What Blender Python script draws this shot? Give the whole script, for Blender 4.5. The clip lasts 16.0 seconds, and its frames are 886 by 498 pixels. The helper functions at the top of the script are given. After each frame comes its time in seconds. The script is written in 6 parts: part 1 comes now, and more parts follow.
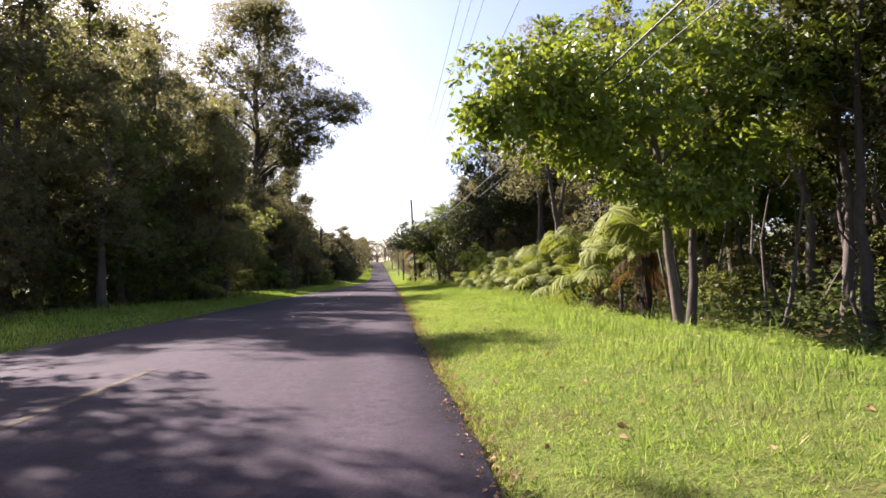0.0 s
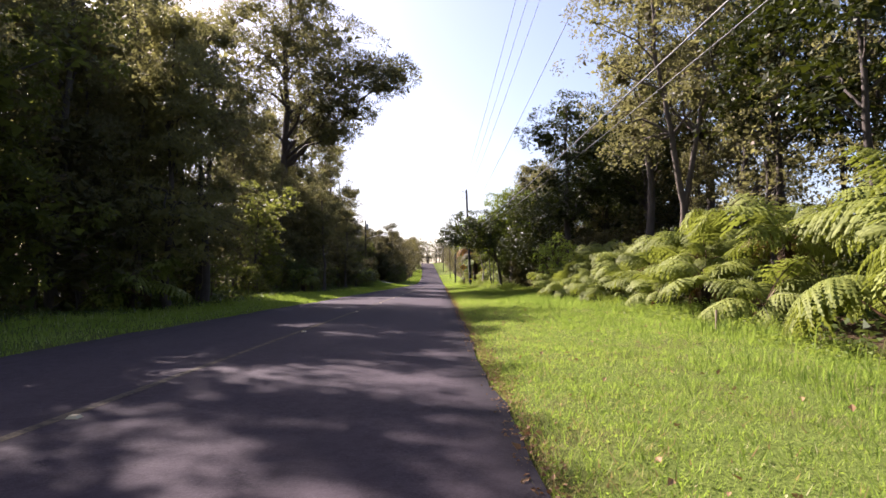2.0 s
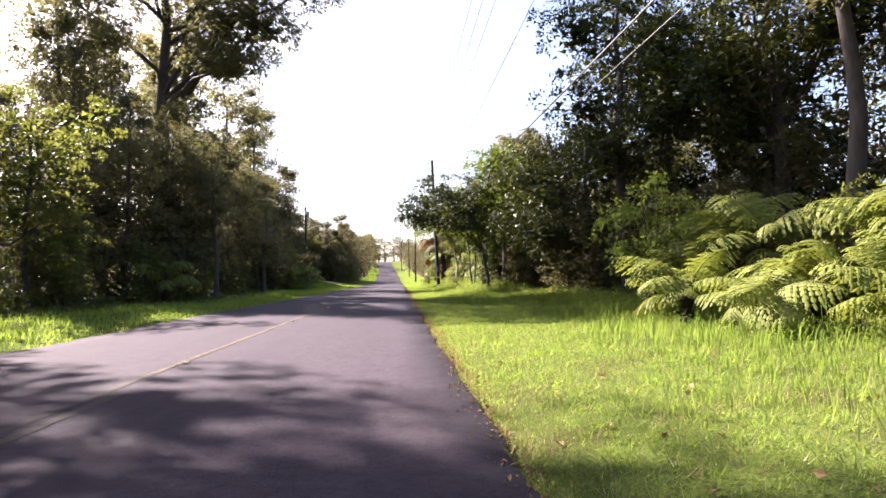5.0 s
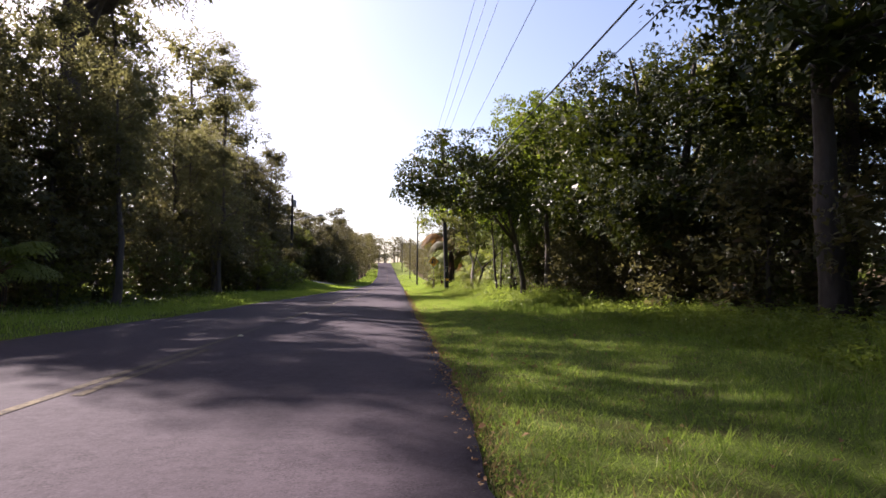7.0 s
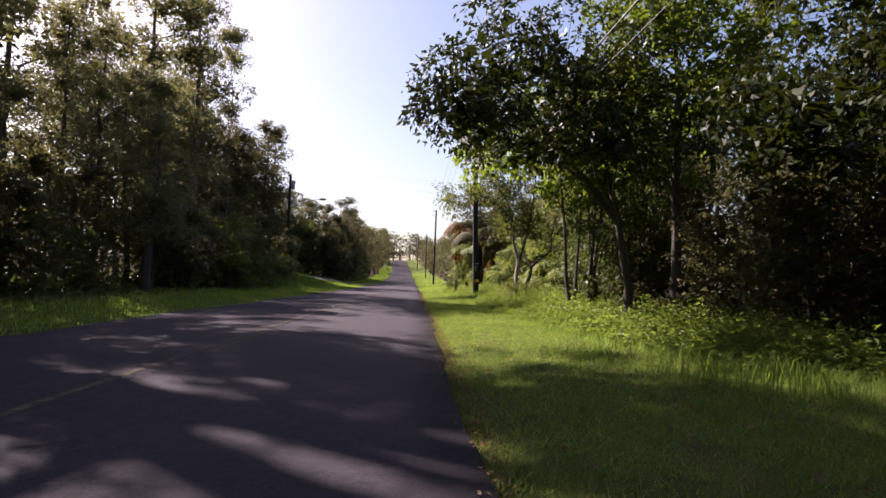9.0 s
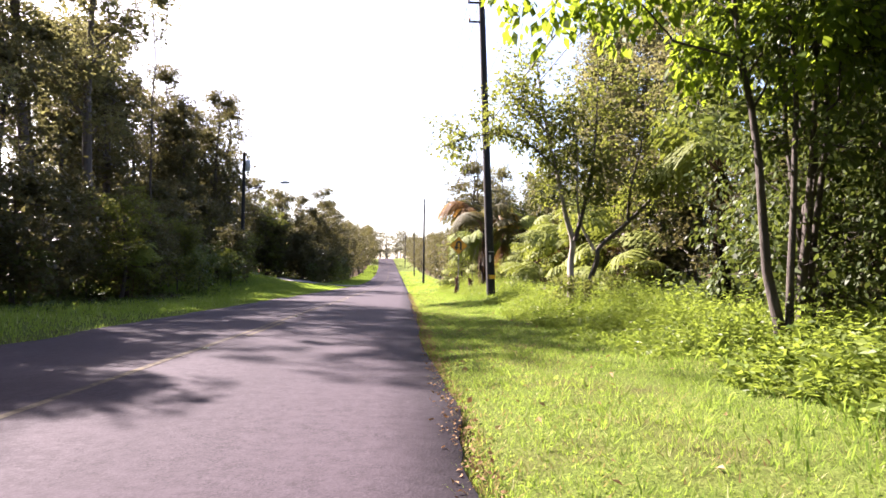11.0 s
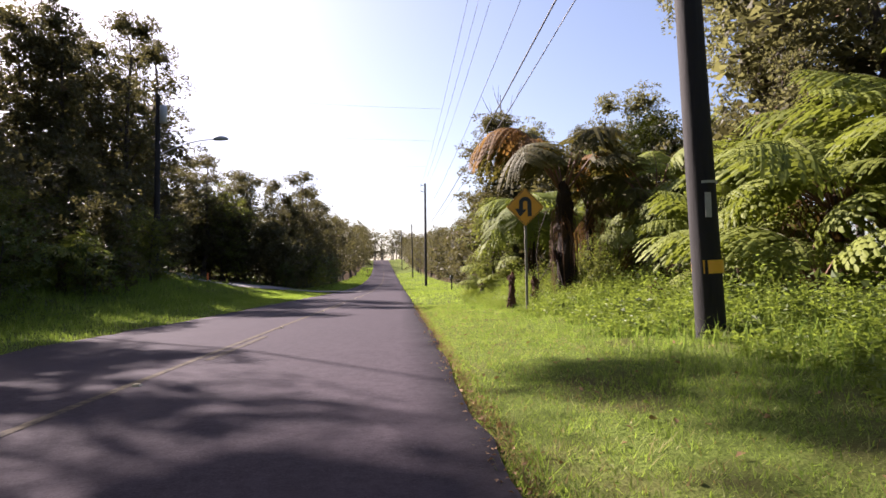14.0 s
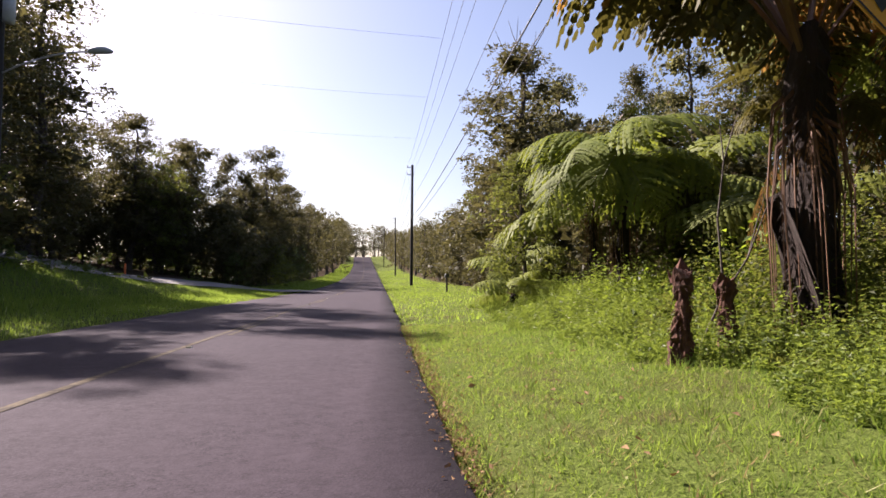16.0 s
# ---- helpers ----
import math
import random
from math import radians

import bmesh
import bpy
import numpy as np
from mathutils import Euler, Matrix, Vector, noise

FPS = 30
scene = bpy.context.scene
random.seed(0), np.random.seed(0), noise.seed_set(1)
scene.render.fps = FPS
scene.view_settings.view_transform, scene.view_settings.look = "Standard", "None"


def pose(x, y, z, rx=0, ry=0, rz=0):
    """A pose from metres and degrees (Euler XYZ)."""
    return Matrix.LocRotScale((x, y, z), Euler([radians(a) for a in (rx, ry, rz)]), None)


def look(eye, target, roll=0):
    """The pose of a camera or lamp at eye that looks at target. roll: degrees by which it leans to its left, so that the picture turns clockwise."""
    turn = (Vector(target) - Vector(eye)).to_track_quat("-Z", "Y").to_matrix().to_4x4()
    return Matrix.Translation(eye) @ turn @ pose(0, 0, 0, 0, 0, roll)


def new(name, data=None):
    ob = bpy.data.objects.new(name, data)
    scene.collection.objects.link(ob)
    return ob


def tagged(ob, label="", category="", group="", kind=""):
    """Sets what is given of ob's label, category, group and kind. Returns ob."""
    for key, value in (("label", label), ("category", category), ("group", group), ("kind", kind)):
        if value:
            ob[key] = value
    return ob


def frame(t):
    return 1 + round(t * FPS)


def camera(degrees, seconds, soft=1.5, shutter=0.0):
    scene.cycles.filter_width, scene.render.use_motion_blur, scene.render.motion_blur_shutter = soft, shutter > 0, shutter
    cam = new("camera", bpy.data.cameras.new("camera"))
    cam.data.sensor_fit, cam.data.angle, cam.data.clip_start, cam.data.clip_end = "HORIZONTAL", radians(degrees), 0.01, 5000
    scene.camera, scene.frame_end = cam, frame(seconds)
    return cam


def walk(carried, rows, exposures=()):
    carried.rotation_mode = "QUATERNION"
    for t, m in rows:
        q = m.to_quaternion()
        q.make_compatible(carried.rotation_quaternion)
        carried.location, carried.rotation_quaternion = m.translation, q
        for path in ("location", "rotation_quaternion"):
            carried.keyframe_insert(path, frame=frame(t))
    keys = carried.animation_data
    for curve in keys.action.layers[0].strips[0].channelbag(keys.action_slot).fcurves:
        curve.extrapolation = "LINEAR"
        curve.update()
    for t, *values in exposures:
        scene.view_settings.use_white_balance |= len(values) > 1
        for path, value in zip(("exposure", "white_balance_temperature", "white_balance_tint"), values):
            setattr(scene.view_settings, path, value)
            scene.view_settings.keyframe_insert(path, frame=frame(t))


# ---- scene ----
cam = camera(72.6, 16.0, soft=1.6)
PATH = [
    (0, (0.01, 2.061, 0.963), (0.183, 4.051, 1.055), -1.3),
    (0.5, (0.044, 4.915, 0.946), (0.208, 6.906, 1.031), 0.1),
    (1, (0.068, 7.777, 0.958), (0.156, 9.773, 1.048), 0.4),
    (1.5, (0.078, 10.682, 0.982), (0.135, 12.679, 1.08), 0.9),
    (2, (-0.011, 13.65, 0.943), (-0.007, 15.648, 1.046), -0.3),
    (2.5, (-0.044, 16.597, 0.946), (0.02, 18.594, 1.041), -2.1),
    (3, (-0.089, 19.515, 0.95), (0.016, 21.51, 1.053), 0.3),
    (5.5, (-0.086, 33.941, 0.922), (0.06, 35.933, 1.019), -1.2),
    (6, (-0.049, 36.669, 0.909), (0.034, 38.664, 1.013), 0.5),
    (6.5, (-0.019, 39.332, 0.929), (0.108, 41.325, 1.036), 0.3),
    (7, (0.01, 41.984, 0.906), (0.15, 43.976, 1.014), 0.4),
    (7.5, (0.033, 44.663, 0.926), (0.102, 46.659, 1.035), 0.6),
    (8, (0.018, 47.408, 0.941), (0.106, 49.403, 1.058), 1.1),
    (8.5, (0.028, 50.214, 0.996), (0.11, 52.209, 1.106), 2.3),
    (11, (0.115, 63.891, 0.981), (0.245, 65.884, 1.079), 0.4),
    (11.5, (0.139, 66.626, 0.978), (0.188, 68.623, 1.081), 1.3),
    (12, (0.113, 69.348, 0.974), (0.259, 71.34, 1.071), 1.6),
    (12.5, (0.043, 72.029, 0.984), (-0.002, 74.026, 1.08), 1.3),
    (13, (-0.068, 74.652, 0.956), (-0.114, 76.65, 1.049), -2.3),
    (13.5, (-0.119, 77.32, 0.943), (-0.026, 79.315, 1.041), -1.8),
    (14, (-0.089, 80.013, 0.95), (0.055, 82.005, 1.053), -0.9),
    (14.5, (-0.068, 82.734, 0.943), (-0.002, 84.73, 1.053), 0.4),
    (15, (-0.057, 85.536, 0.949), (-0.004, 87.533, 1.054), -0.9),
    (15.5, (-0.018, 88.315, 0.936), (0.105, 90.309, 1.031), -1.6),
    (16, (0.056, 90.946, 0.952), (0.257, 92.933, 1.052), 0.2),
]
EXPOSURES = [(t, e, 6500, 27) for t, e in ((0.0, 2.2), (1.0, 2.15), (3.0, 2.05), (5.5, 2.75), (7.0, 2.0), (8.0, 1.45), (8.7, 1.5), (11.0, 2.85), (11.5, 2.5), (12.5, 2.15), (13.5, 2.05), (15.0, 1.65), (16.0, 1.7))]
walk(cam, [(t, look(eye, target, roll)) for t, eye, target, roll in PATH], EXPOSURES)

# ---- world and sun ----
SUN_AZ, SUN_EL = -47.0, 38.0
world = bpy.data.worlds.new("sky_world")
scene.world = world
world.use_nodes = True
wn = world.node_tree.nodes
sky = wn.new("ShaderNodeTexSky")
sky.sky_type, sky.sun_disc = "NISHITA", False
sky.sun_elevation, sky.sun_rotation = radians(SUN_EL), radians(SUN_AZ)
sky.air_density, sky.dust_density, sky.ozone_density = 1.0, 1.9, 1.0
wn["Background"].inputs["Strength"].default_value = 0.058
world.node_tree.links.new(sky.outputs[0], wn["Background"].inputs["Color"])
sun = new("sun", bpy.data.lights.new("sun", "SUN"))
sun.data.energy, sun.data.angle, sun.data.color = 5.0, radians(0.55), (1.0, 0.94, 0.84)
sun_dir = Vector((math.sin(radians(SUN_AZ)) * math.cos(radians(SUN_EL)), math.cos(radians(SUN_AZ)) * math.cos(radians(SUN_EL)), math.sin(radians(SUN_EL))))
sun.matrix_world = look(sun_dir * 100, (0, 0, 0))


# ---- materials ----
def node_mat(name):
    m = bpy.data.materials.new(name)
    m.use_nodes = True
    nt = m.node_tree
    return m, nt.nodes, nt.links, nt.nodes["Principled BSDF"]


def mixed(nodes, links, fac, a, b):
    mx = nodes.new("ShaderNodeMix")
    mx.data_type = "RGBA"
    links.new(fac, mx.inputs["Factor"])
    for sock, v in ((mx.inputs["A"], a), (mx.inputs["B"], b)):
        if isinstance(v, tuple):
            sock.default_value = (*v, 1)
        else:
            links.new(v, sock)
    return mx.outputs["Result"]


def noise_tex(nodes, links, scale, detail=4.0, rough=0.6, stretch=None):
    tc = nodes.new("ShaderNodeTexCoord")
    n = nodes.new("ShaderNodeTexNoise")
    n.inputs["Scale"].default_value, n.inputs["Detail"].default_value, n.inputs["Roughness"].default_value = scale, detail, rough
    src = tc.outputs["Object"]
    if stretch:
        mp = nodes.new("ShaderNodeMapping")
        mp.inputs["Scale"].default_value = stretch
        links.new(src, mp.inputs["Vector"])
        src = mp.outputs["Vector"]
    links.new(src, n.inputs["Vector"])
    return n.outputs["Fac"]


def ramp(nodes, links, fac, lo, hi):
    r = nodes.new("ShaderNodeMapRange")
    r.inputs["From Min"].default_value, r.inputs["From Max"].default_value = lo, hi
    links.new(fac, r.inputs["Value"])
    return r.outputs["Result"]


def bumped(nodes, links, height, bsdf, strength=0.5, dist=0.02):
    b = nodes.new("ShaderNodeBump")
    b.inputs["Strength"].default_value, b.inputs["Distance"].default_value = strength, dist
    links.new(height, b.inputs["Height"])
    links.new(b.outputs["Normal"], bsdf.inputs["Normal"])


def leaf_mat(name, dark, light, through_col, gloss=0.55, thin=0.4, spot=None):
    """Leaf: two greens varied from leaf to leaf and in patches, shining through when lit from behind."""
    m, nodes, links, bsdf = node_mat(name)
    geo = nodes.new("ShaderNodeNewGeometry")
    col = mixed(nodes, links, geo.outputs["Random Per Island"], dark, light)
    patch = ramp(nodes, links, noise_tex(nodes, links, 0.7, 2), 0.35, 0.7)
    col = mixed(nodes, links, patch, col, tuple(0.75 * a + 0.25 * b for a, b in zip(light, dark)))
    if spot:
        rare = ramp(nodes, links, geo.outputs["Random Per Island"], 0.93, 0.97)
        col = mixed(nodes, links, rare, col, spot)
    oi = nodes.new("ShaderNodeObjectInfo")
    hs = nodes.new("ShaderNodeHueSaturation")
    v = nodes.new("ShaderNodeMapRange")
    v.inputs["To Min"].default_value, v.inputs["To Max"].default_value = 0.8, 1.2
    links.new(oi.outputs["Random"], v.inputs["Value"])
    links.new(v.outputs["Result"], hs.inputs["Value"])
    links.new(col, hs.inputs["Color"])
    links.new(hs.outputs["Color"], bsdf.inputs["Base Color"])
    bsdf.inputs["Roughness"].default_value = gloss
    bsdf.inputs["Specular IOR Level"].default_value = 0.10
    tr = nodes.new("ShaderNodeBsdfTranslucent")
    tcol = mixed(nodes, links, geo.outputs["Random Per Island"], through_col, tuple(0.7 * c for c in through_col))
    links.new(tcol, tr.inputs["Color"])
    mx = nodes.new("ShaderNodeMixShader")
    mx.inputs["Fac"].default_value = thin
    links.new(bsdf.outputs[0], mx.inputs[1])
    links.new(tr.outputs[0], mx.inputs[2])
    links.new(mx.outputs[0], nodes["Material Output"].inputs["Surface"])
    return m


def plain_mat(name, a, b, scale=8.0, rough=0.8, metal=0.0, bump=0.4, dist=0.01, stretch=None, detail=5.0):
    """A surface of two tones in noise, with a fine relief of the same grain."""
    m, nodes, links, bsdf = node_mat(name)
    n = noise_tex(nodes, links, scale, detail, 0.65, stretch)
    col = mixed(nodes, links, ramp(nodes, links, n, 0.3, 0.7), a, b)
    big = ramp(nodes, links, noise_tex(nodes, links, scale * 0.13, 3), 0.35, 0.75)
    col = mixed(nodes, links, big, col, tuple(0.6 * x + 0.4 * y for x, y in zip(b, a)))
    links.new(col, bsdf.inputs["Base Color"])
    bsdf.inputs["Roughness"].default_value, bsdf.inputs["Metallic"].default_value = rough, metal
    bumped(nodes, links, n, bsdf, bump, dist)
    return m


M_OHIA = leaf_mat("small_leaf_grey_green", (0.034, 0.033, 0.016), (0.112, 0.104, 0.050), (0.26, 0.25, 0.09), 0.5, 0.42, (0.14, 0.085, 0.05))
M_OLIVE = leaf_mat("dark_olive_leaf", (0.020, 0.020, 0.010), (0.070, 0.068, 0.030), (0.20, 0.18, 0.06), 0.5, 0.28, (0.09, 0.06, 0.04))
M_FEATHER = leaf_mat("pale_feathery_leaf", (0.045, 0.045, 0.018), (0.150, 0.142, 0.058), (0.36, 0.34, 0.11), 0.55, 0.42)
M_MID = leaf_mat("mid_green_leaf", (0.022, 0.028, 0.009), (0.064, 0.074, 0.020), (0.26, 0.29, 0.05), 0.5, 0.40)
# green taken near black: holds the deep shade inside these crowns
M_SHADE_LEAF = leaf_mat("shade_dark_glossy_leaf", (0.011, 0.015, 0.006), (0.032, 0.040, 0.011), (0.16, 0.20, 0.02), 0.45, 0.08)
M_BRIGHT = leaf_mat("large_bright_leaf", (0.020, 0.034, 0.008), (0.175, 0.225, 0.052), (0.38, 0.48, 0.035), 0.36, 0.25)
M_LIME = leaf_mat("lime_leaf", (0.030, 0.058, 0.009), (0.090, 0.140, 0.020), (0.36, 0.48, 0.035), 0.5, 0.40)
M_RIMLEAF = leaf_mat("dark_lime_leaf", (0.014, 0.022, 0.006), (0.042, 0.058, 0.012), (0.34, 0.45, 0.035), 0.6, 0.22)
M_FERN_RUST = leaf_mat("fern_rust_brown", (0.075, 0.042, 0.016), (0.22, 0.125, 0.045), (0.46, 0.25, 0.06), 0.65, 0.4)
M_FERN_SUN = leaf_mat("fern_yellow_green", (0.055, 0.080, 0.012), (0.150, 0.180, 0.036), (0.36, 0.42, 0.05), 0.6, 0.32)
M_FERN = leaf_mat("fern_green", (0.072, 0.094, 0.018), (0.190, 0.214, 0.050), (0.30, 0.35, 0.05), 0.58, 0.26)
M_FROND_STALK = plain_mat("green_frond_stalk", (0.06, 0.07, 0.015), (0.12, 0.12, 0.03), 14.0, 0.7, 0, 0.2)
M_FERN_DRY = leaf_mat("fern_dry_brown", (0.034, 0.019, 0.009), (0.115, 0.064, 0.026), (0.20, 0.11, 0.03), 0.7, 0.3)
M_FERN_OLD = leaf_mat("fern_olive_brown", (0.030, 0.032, 0.011), (0.100, 0.088, 0.030), (0.22, 0.19, 0.04), 0.6, 0.22)
M_WEED = leaf_mat("weed_leaf", (0.040, 0.072, 0.014), (0.145, 0.185, 0.042), (0.30, 0.39, 0.05), 0.4, 0.40)
M_SHRUB = leaf_mat("shrub_leaf", (0.019, 0.031, 0.010), (0.064, 0.085, 0.025), (0.22, 0.28, 0.05), 0.45, 0.22)
M_DEADLEAF = leaf_mat("dead_leaf", (0.12, 0.06, 0.03), (0.34, 0.22, 0.12), (0.2, 0.1, 0.04), 0.75, 0.15)
M_BARK = plain_mat("grey_brown_bark", (0.028, 0.022, 0.018), (0.10, 0.08, 0.066), 9.0, 0.9, 0, 0.9, 0.03, (1, 1, 0.25))
M_BARK_NEAR = plain_mat("mossy_brown_bark", (0.035, 0.026, 0.020), (0.13, 0.10, 0.075), 9.0, 0.9, 0, 0.9, 0.03, (1, 1, 0.25))
M_BARK_DARK = plain_mat("dark_bark", (0.025, 0.018, 0.014), (0.07, 0.055, 0.045), 10.0, 0.9, 0, 0.9, 0.03, (1, 1, 0.3))
M_BARK_PALE = plain_mat("pale_bark", (0.15, 0.12, 0.095), (0.40, 0.35, 0.30), 5.0, 0.85, 0, 0.6, 0.02, (1, 1, 0.35))
M_FERNTRUNK = plain_mat("fibrous_fern_trunk", (0.009, 0.006, 0.005), (0.042, 0.024, 0.015), 22.0, 0.95, 0, 1.0, 0.03, (1, 1, 0.2))
M_STIPE = plain_mat("red_brown_stipe", (0.06, 0.028, 0.014), (0.17, 0.085, 0.04), 14.0, 0.75, 0, 0.4, 0.01, (1, 1, 0.3))
M_POLE = plain_mat("tarred_pole_wood", (0.005, 0.0042, 0.004), (0.020, 0.016, 0.014), 18.0, 0.85, 0, 0.7, 0.01, (1, 1, 0.08))
M_BAND = plain_mat("yellow_pole_band", (0.75, 0.36, 0.02), (0.85, 0.46, 0.04), 20.0, 0.5, 0, 0.1)
M_GALV = plain_mat("galvanised_steel", (0.30, 0.30, 0.30), (0.5, 0.5, 0.5), 30.0, 0.5, 0.7, 0.1)
M_POST = plain_mat("dull_post_steel", (0.10, 0.095, 0.07), (0.22, 0.20, 0.15), 25.0, 0.7, 0.2, 0.15)
M_GREY = plain_mat("grey_paint", (0.30, 0.32, 0.33), (0.42, 0.44, 0.45), 12.0, 0.5, 0, 0.1)
M_WIRE = plain_mat("wire_black", (0.012, 0.012, 0.013), (0.03, 0.03, 0.03), 20.0, 0.6, 0, 0.1)
M_INSUL = plain_mat("porcelain_brown", (0.12, 0.06, 0.04), (0.2, 0.1, 0.07), 12.0, 0.25, 0, 0.05)
M_SIGN = plain_mat("sign_yellow", (0.58, 0.25, 0.010), (0.68, 0.31, 0.016), 6.0, 0.45, 0, 0.03)
M_SIGN_BLACK = plain_mat("sign_black", (0.010, 0.009, 0.009), (0.02, 0.018, 0.018), 12.0, 0.5, 0, 0.03)
M_PLASTIC = plain_mat("black_plastic", (0.012, 0.012, 0.012), (0.03, 0.03, 0.03), 12.0, 0.4, 0, 0.05)
M_STUMP = plain_mat("rotten_brown_wood", (0.030, 0.012, 0.008), (0.13, 0.055, 0.032), 14.0, 0.95, 0, 1.0, 0.03, (1, 1, 0.25))
M_STAKE = plain_mat("weathered_stake", (0.12, 0.08, 0.055), (0.28, 0.21, 0.16), 25.0, 0.8, 0, 0.3)
M_ORANGE = plain_mat("orange_marker", (0.6, 0.12, 0.02), (0.75, 0.18, 0.03), 12.0, 0.5, 0, 0.05)
M_REFL = plain_mat("reflector_plastic", (0.34, 0.29, 0.16), (0.46, 0.40, 0.25), 40.0, 0.3, 0, 0.1)


def asphalt():
    m, nodes, links, bsdf = node_mat("worn_asphalt")
    tc = nodes.new("ShaderNodeTexCoord")
    vo = nodes.new("ShaderNodeTexVoronoi")
    vo.inputs["Scale"].default_value = 55.0
    links.new(tc.outputs["Object"], vo.inputs["Vector"])
    grain = ramp(nodes, links, noise_tex(nodes, links, 75.0, 4, 0.75), 0.34, 0.66)
    col = mixed(nodes, links, grain, (0.0109, 0.0079, 0.0106), (0.0569, 0.0436, 0.0540))
    chip = ramp(nodes, links, vo.outputs["Color"], 0.80, 0.9)
    col = mixed(nodes, links, chip, col, (0.0511, 0.0398, 0.0482))
    speck = ramp(nodes, links, noise_tex(nodes, links, 16.0, 5, 0.8), 0.46, 0.66)
    col = mixed(nodes, links, speck, col, (0.0197, 0.0144, 0.0182))
    patch = ramp(nodes, links, noise_tex(nodes, links, 1.3, 6, 0.75), 0.44, 0.62)
    half = nodes.new("ShaderNodeMath")
    half.operation = "MULTIPLY"
    half.inputs[1].default_value = 0.55
    links.new(patch, half.inputs[0])
    col = mixed(nodes, links, half.outputs[0], col, (0.0409, 0.0308, 0.0380))
    mott = ramp(nodes, links, noise_tex(nodes, links, 7.0, 5, 0.8), 0.42, 0.62)
    part_of = nodes.new("ShaderNodeMath")
    part_of.operation = "MULTIPLY"
    part_of.inputs[1].default_value = 0.45
    links.new(mott, part_of.inputs[0])
    col = mixed(nodes, links, part_of.outputs[0], col, (0.0584, 0.0453, 0.0555))
    lanes = ramp(nodes, links, noise_tex(nodes, links, 1.0, 4, 0.6, (1.3, 0.05, 1)), 0.52, 0.8)
    col = mixed(nodes, links, lanes, col, (0.0256, 0.0192, 0.0241))
    links.new(col, bsdf.inputs["Base Color"])
    bsdf.inputs["Roughness"].default_value = 0.92
    bsdf.inputs["Specular IOR Level"].default_value = 0.15
    bumped(nodes, links, vo.outputs["Distance"], bsdf, 0.35, 0.004)
    return m


def road_paint():
    m, nodes, links, bsdf = node_mat("worn_yellow_paint")
    wear = ramp(nodes, links, noise_tex(nodes, links, 9.0, 6, 0.75), 0.40, 0.58)
    big = ramp(nodes, links, noise_tex(nodes, links, 0.16, 2), 0.3, 0.5)
    a = mixed(nodes, links, wear, (0.046, 0.038, 0.034), (0.125, 0.102, 0.066))
    links.new(mixed(nodes, links, big, (0.058, 0.052, 0.048), a), bsdf.inputs["Base Color"])
    bsdf.inputs["Roughness"].default_value = 0.95
    bsdf.inputs["Specular IOR Level"].default_value = 0.1
    bumped(nodes, links, wear, bsdf, 0.3, 0.003)
    return m


def ground_mat():
    """Soil with thatch where grass grows, litter under the trees."""
    m, nodes, links, bsdf = node_mat("soil_and_thatch")
    tc = nodes.new("ShaderNodeTexCoord")
    fine = ramp(nodes, links, noise_tex(nodes, links, 14.0, 6, 0.7), 0.3, 0.7)
    litter = mixed(nodes, links, fine, (0.03, 0.022, 0.014), (0.10, 0.07, 0.04))
    vfine = ramp(nodes, links, noise_tex(nodes, links, 60.0, 4, 0.7), 0.35, 0.65)
    turf = mixed(nodes, links, vfine, (0.032, 0.050, 0.010), (0.145, 0.185, 0.042))
    dry = ramp(nodes, links, noise_tex(nodes, links, 0.9, 5), 0.5, 0.72)
    turf = mixed(nodes, links, dry, turf, (0.08, 0.068, 0.03))
    att = nodes.new("ShaderNodeAttribute")
    att.attribute_name = "turf"
    links.new(mixed(nodes, links, att.outputs["Fac"], litter, turf), bsdf.inputs["Base Color"])
    bsdf.inputs["Roughness"].default_value = 0.95
    bsdf.inputs["Specular IOR Level"].default_value = 0.03
    bumped(nodes, links, fine, bsdf, 0.8, 0.03)
    return m


def grass_mat(name, a, b, dry_col, thr):
    m, nodes, links, bsdf = node_mat(name)
    geo = nodes.new("ShaderNodeNewGeometry")
    col = mixed(nodes, links, geo.outputs["Random Per Island"], a, b)
    d = ramp(nodes, links, noise_tex(nodes, links, 0.55, 4), 0.45, 0.75)
    col = mixed(nodes, links, d, col, tuple(0.75 * x + 0.25 * y for x, y in zip(b, dry_col)))
    lush = ramp(nodes, links, noise_tex(nodes, links, 1.7, 4, 0.65), 0.48, 0.66)
    col = mixed(nodes, links, lush, col, tuple(0.8 * v for v in a))
    rare = ramp(nodes, links, geo.outputs["Random Per Island"], 0.92, 0.95)
    col = mixed(nodes, links, rare, col, dry_col)
    links.new(col, bsdf.inputs["Base Color"])
    bsdf.inputs["Roughness"].default_value = 0.85
    bsdf.inputs["Specular IOR Level"].default_value = 0.04
    tr = nodes.new("ShaderNodeBsdfTranslucent")
    tr.inputs["Color"].default_value = (*thr, 1)
    mx = nodes.new("ShaderNodeMixShader")
    mx.inputs["Fac"].default_value = 0.45
    links.new(bsdf.outputs[0], mx.inputs[1])
    links.new(tr.outputs[0], mx.inputs[2])
    links.new(mx.outputs[0], nodes["Material Output"].inputs["Surface"])
    return m


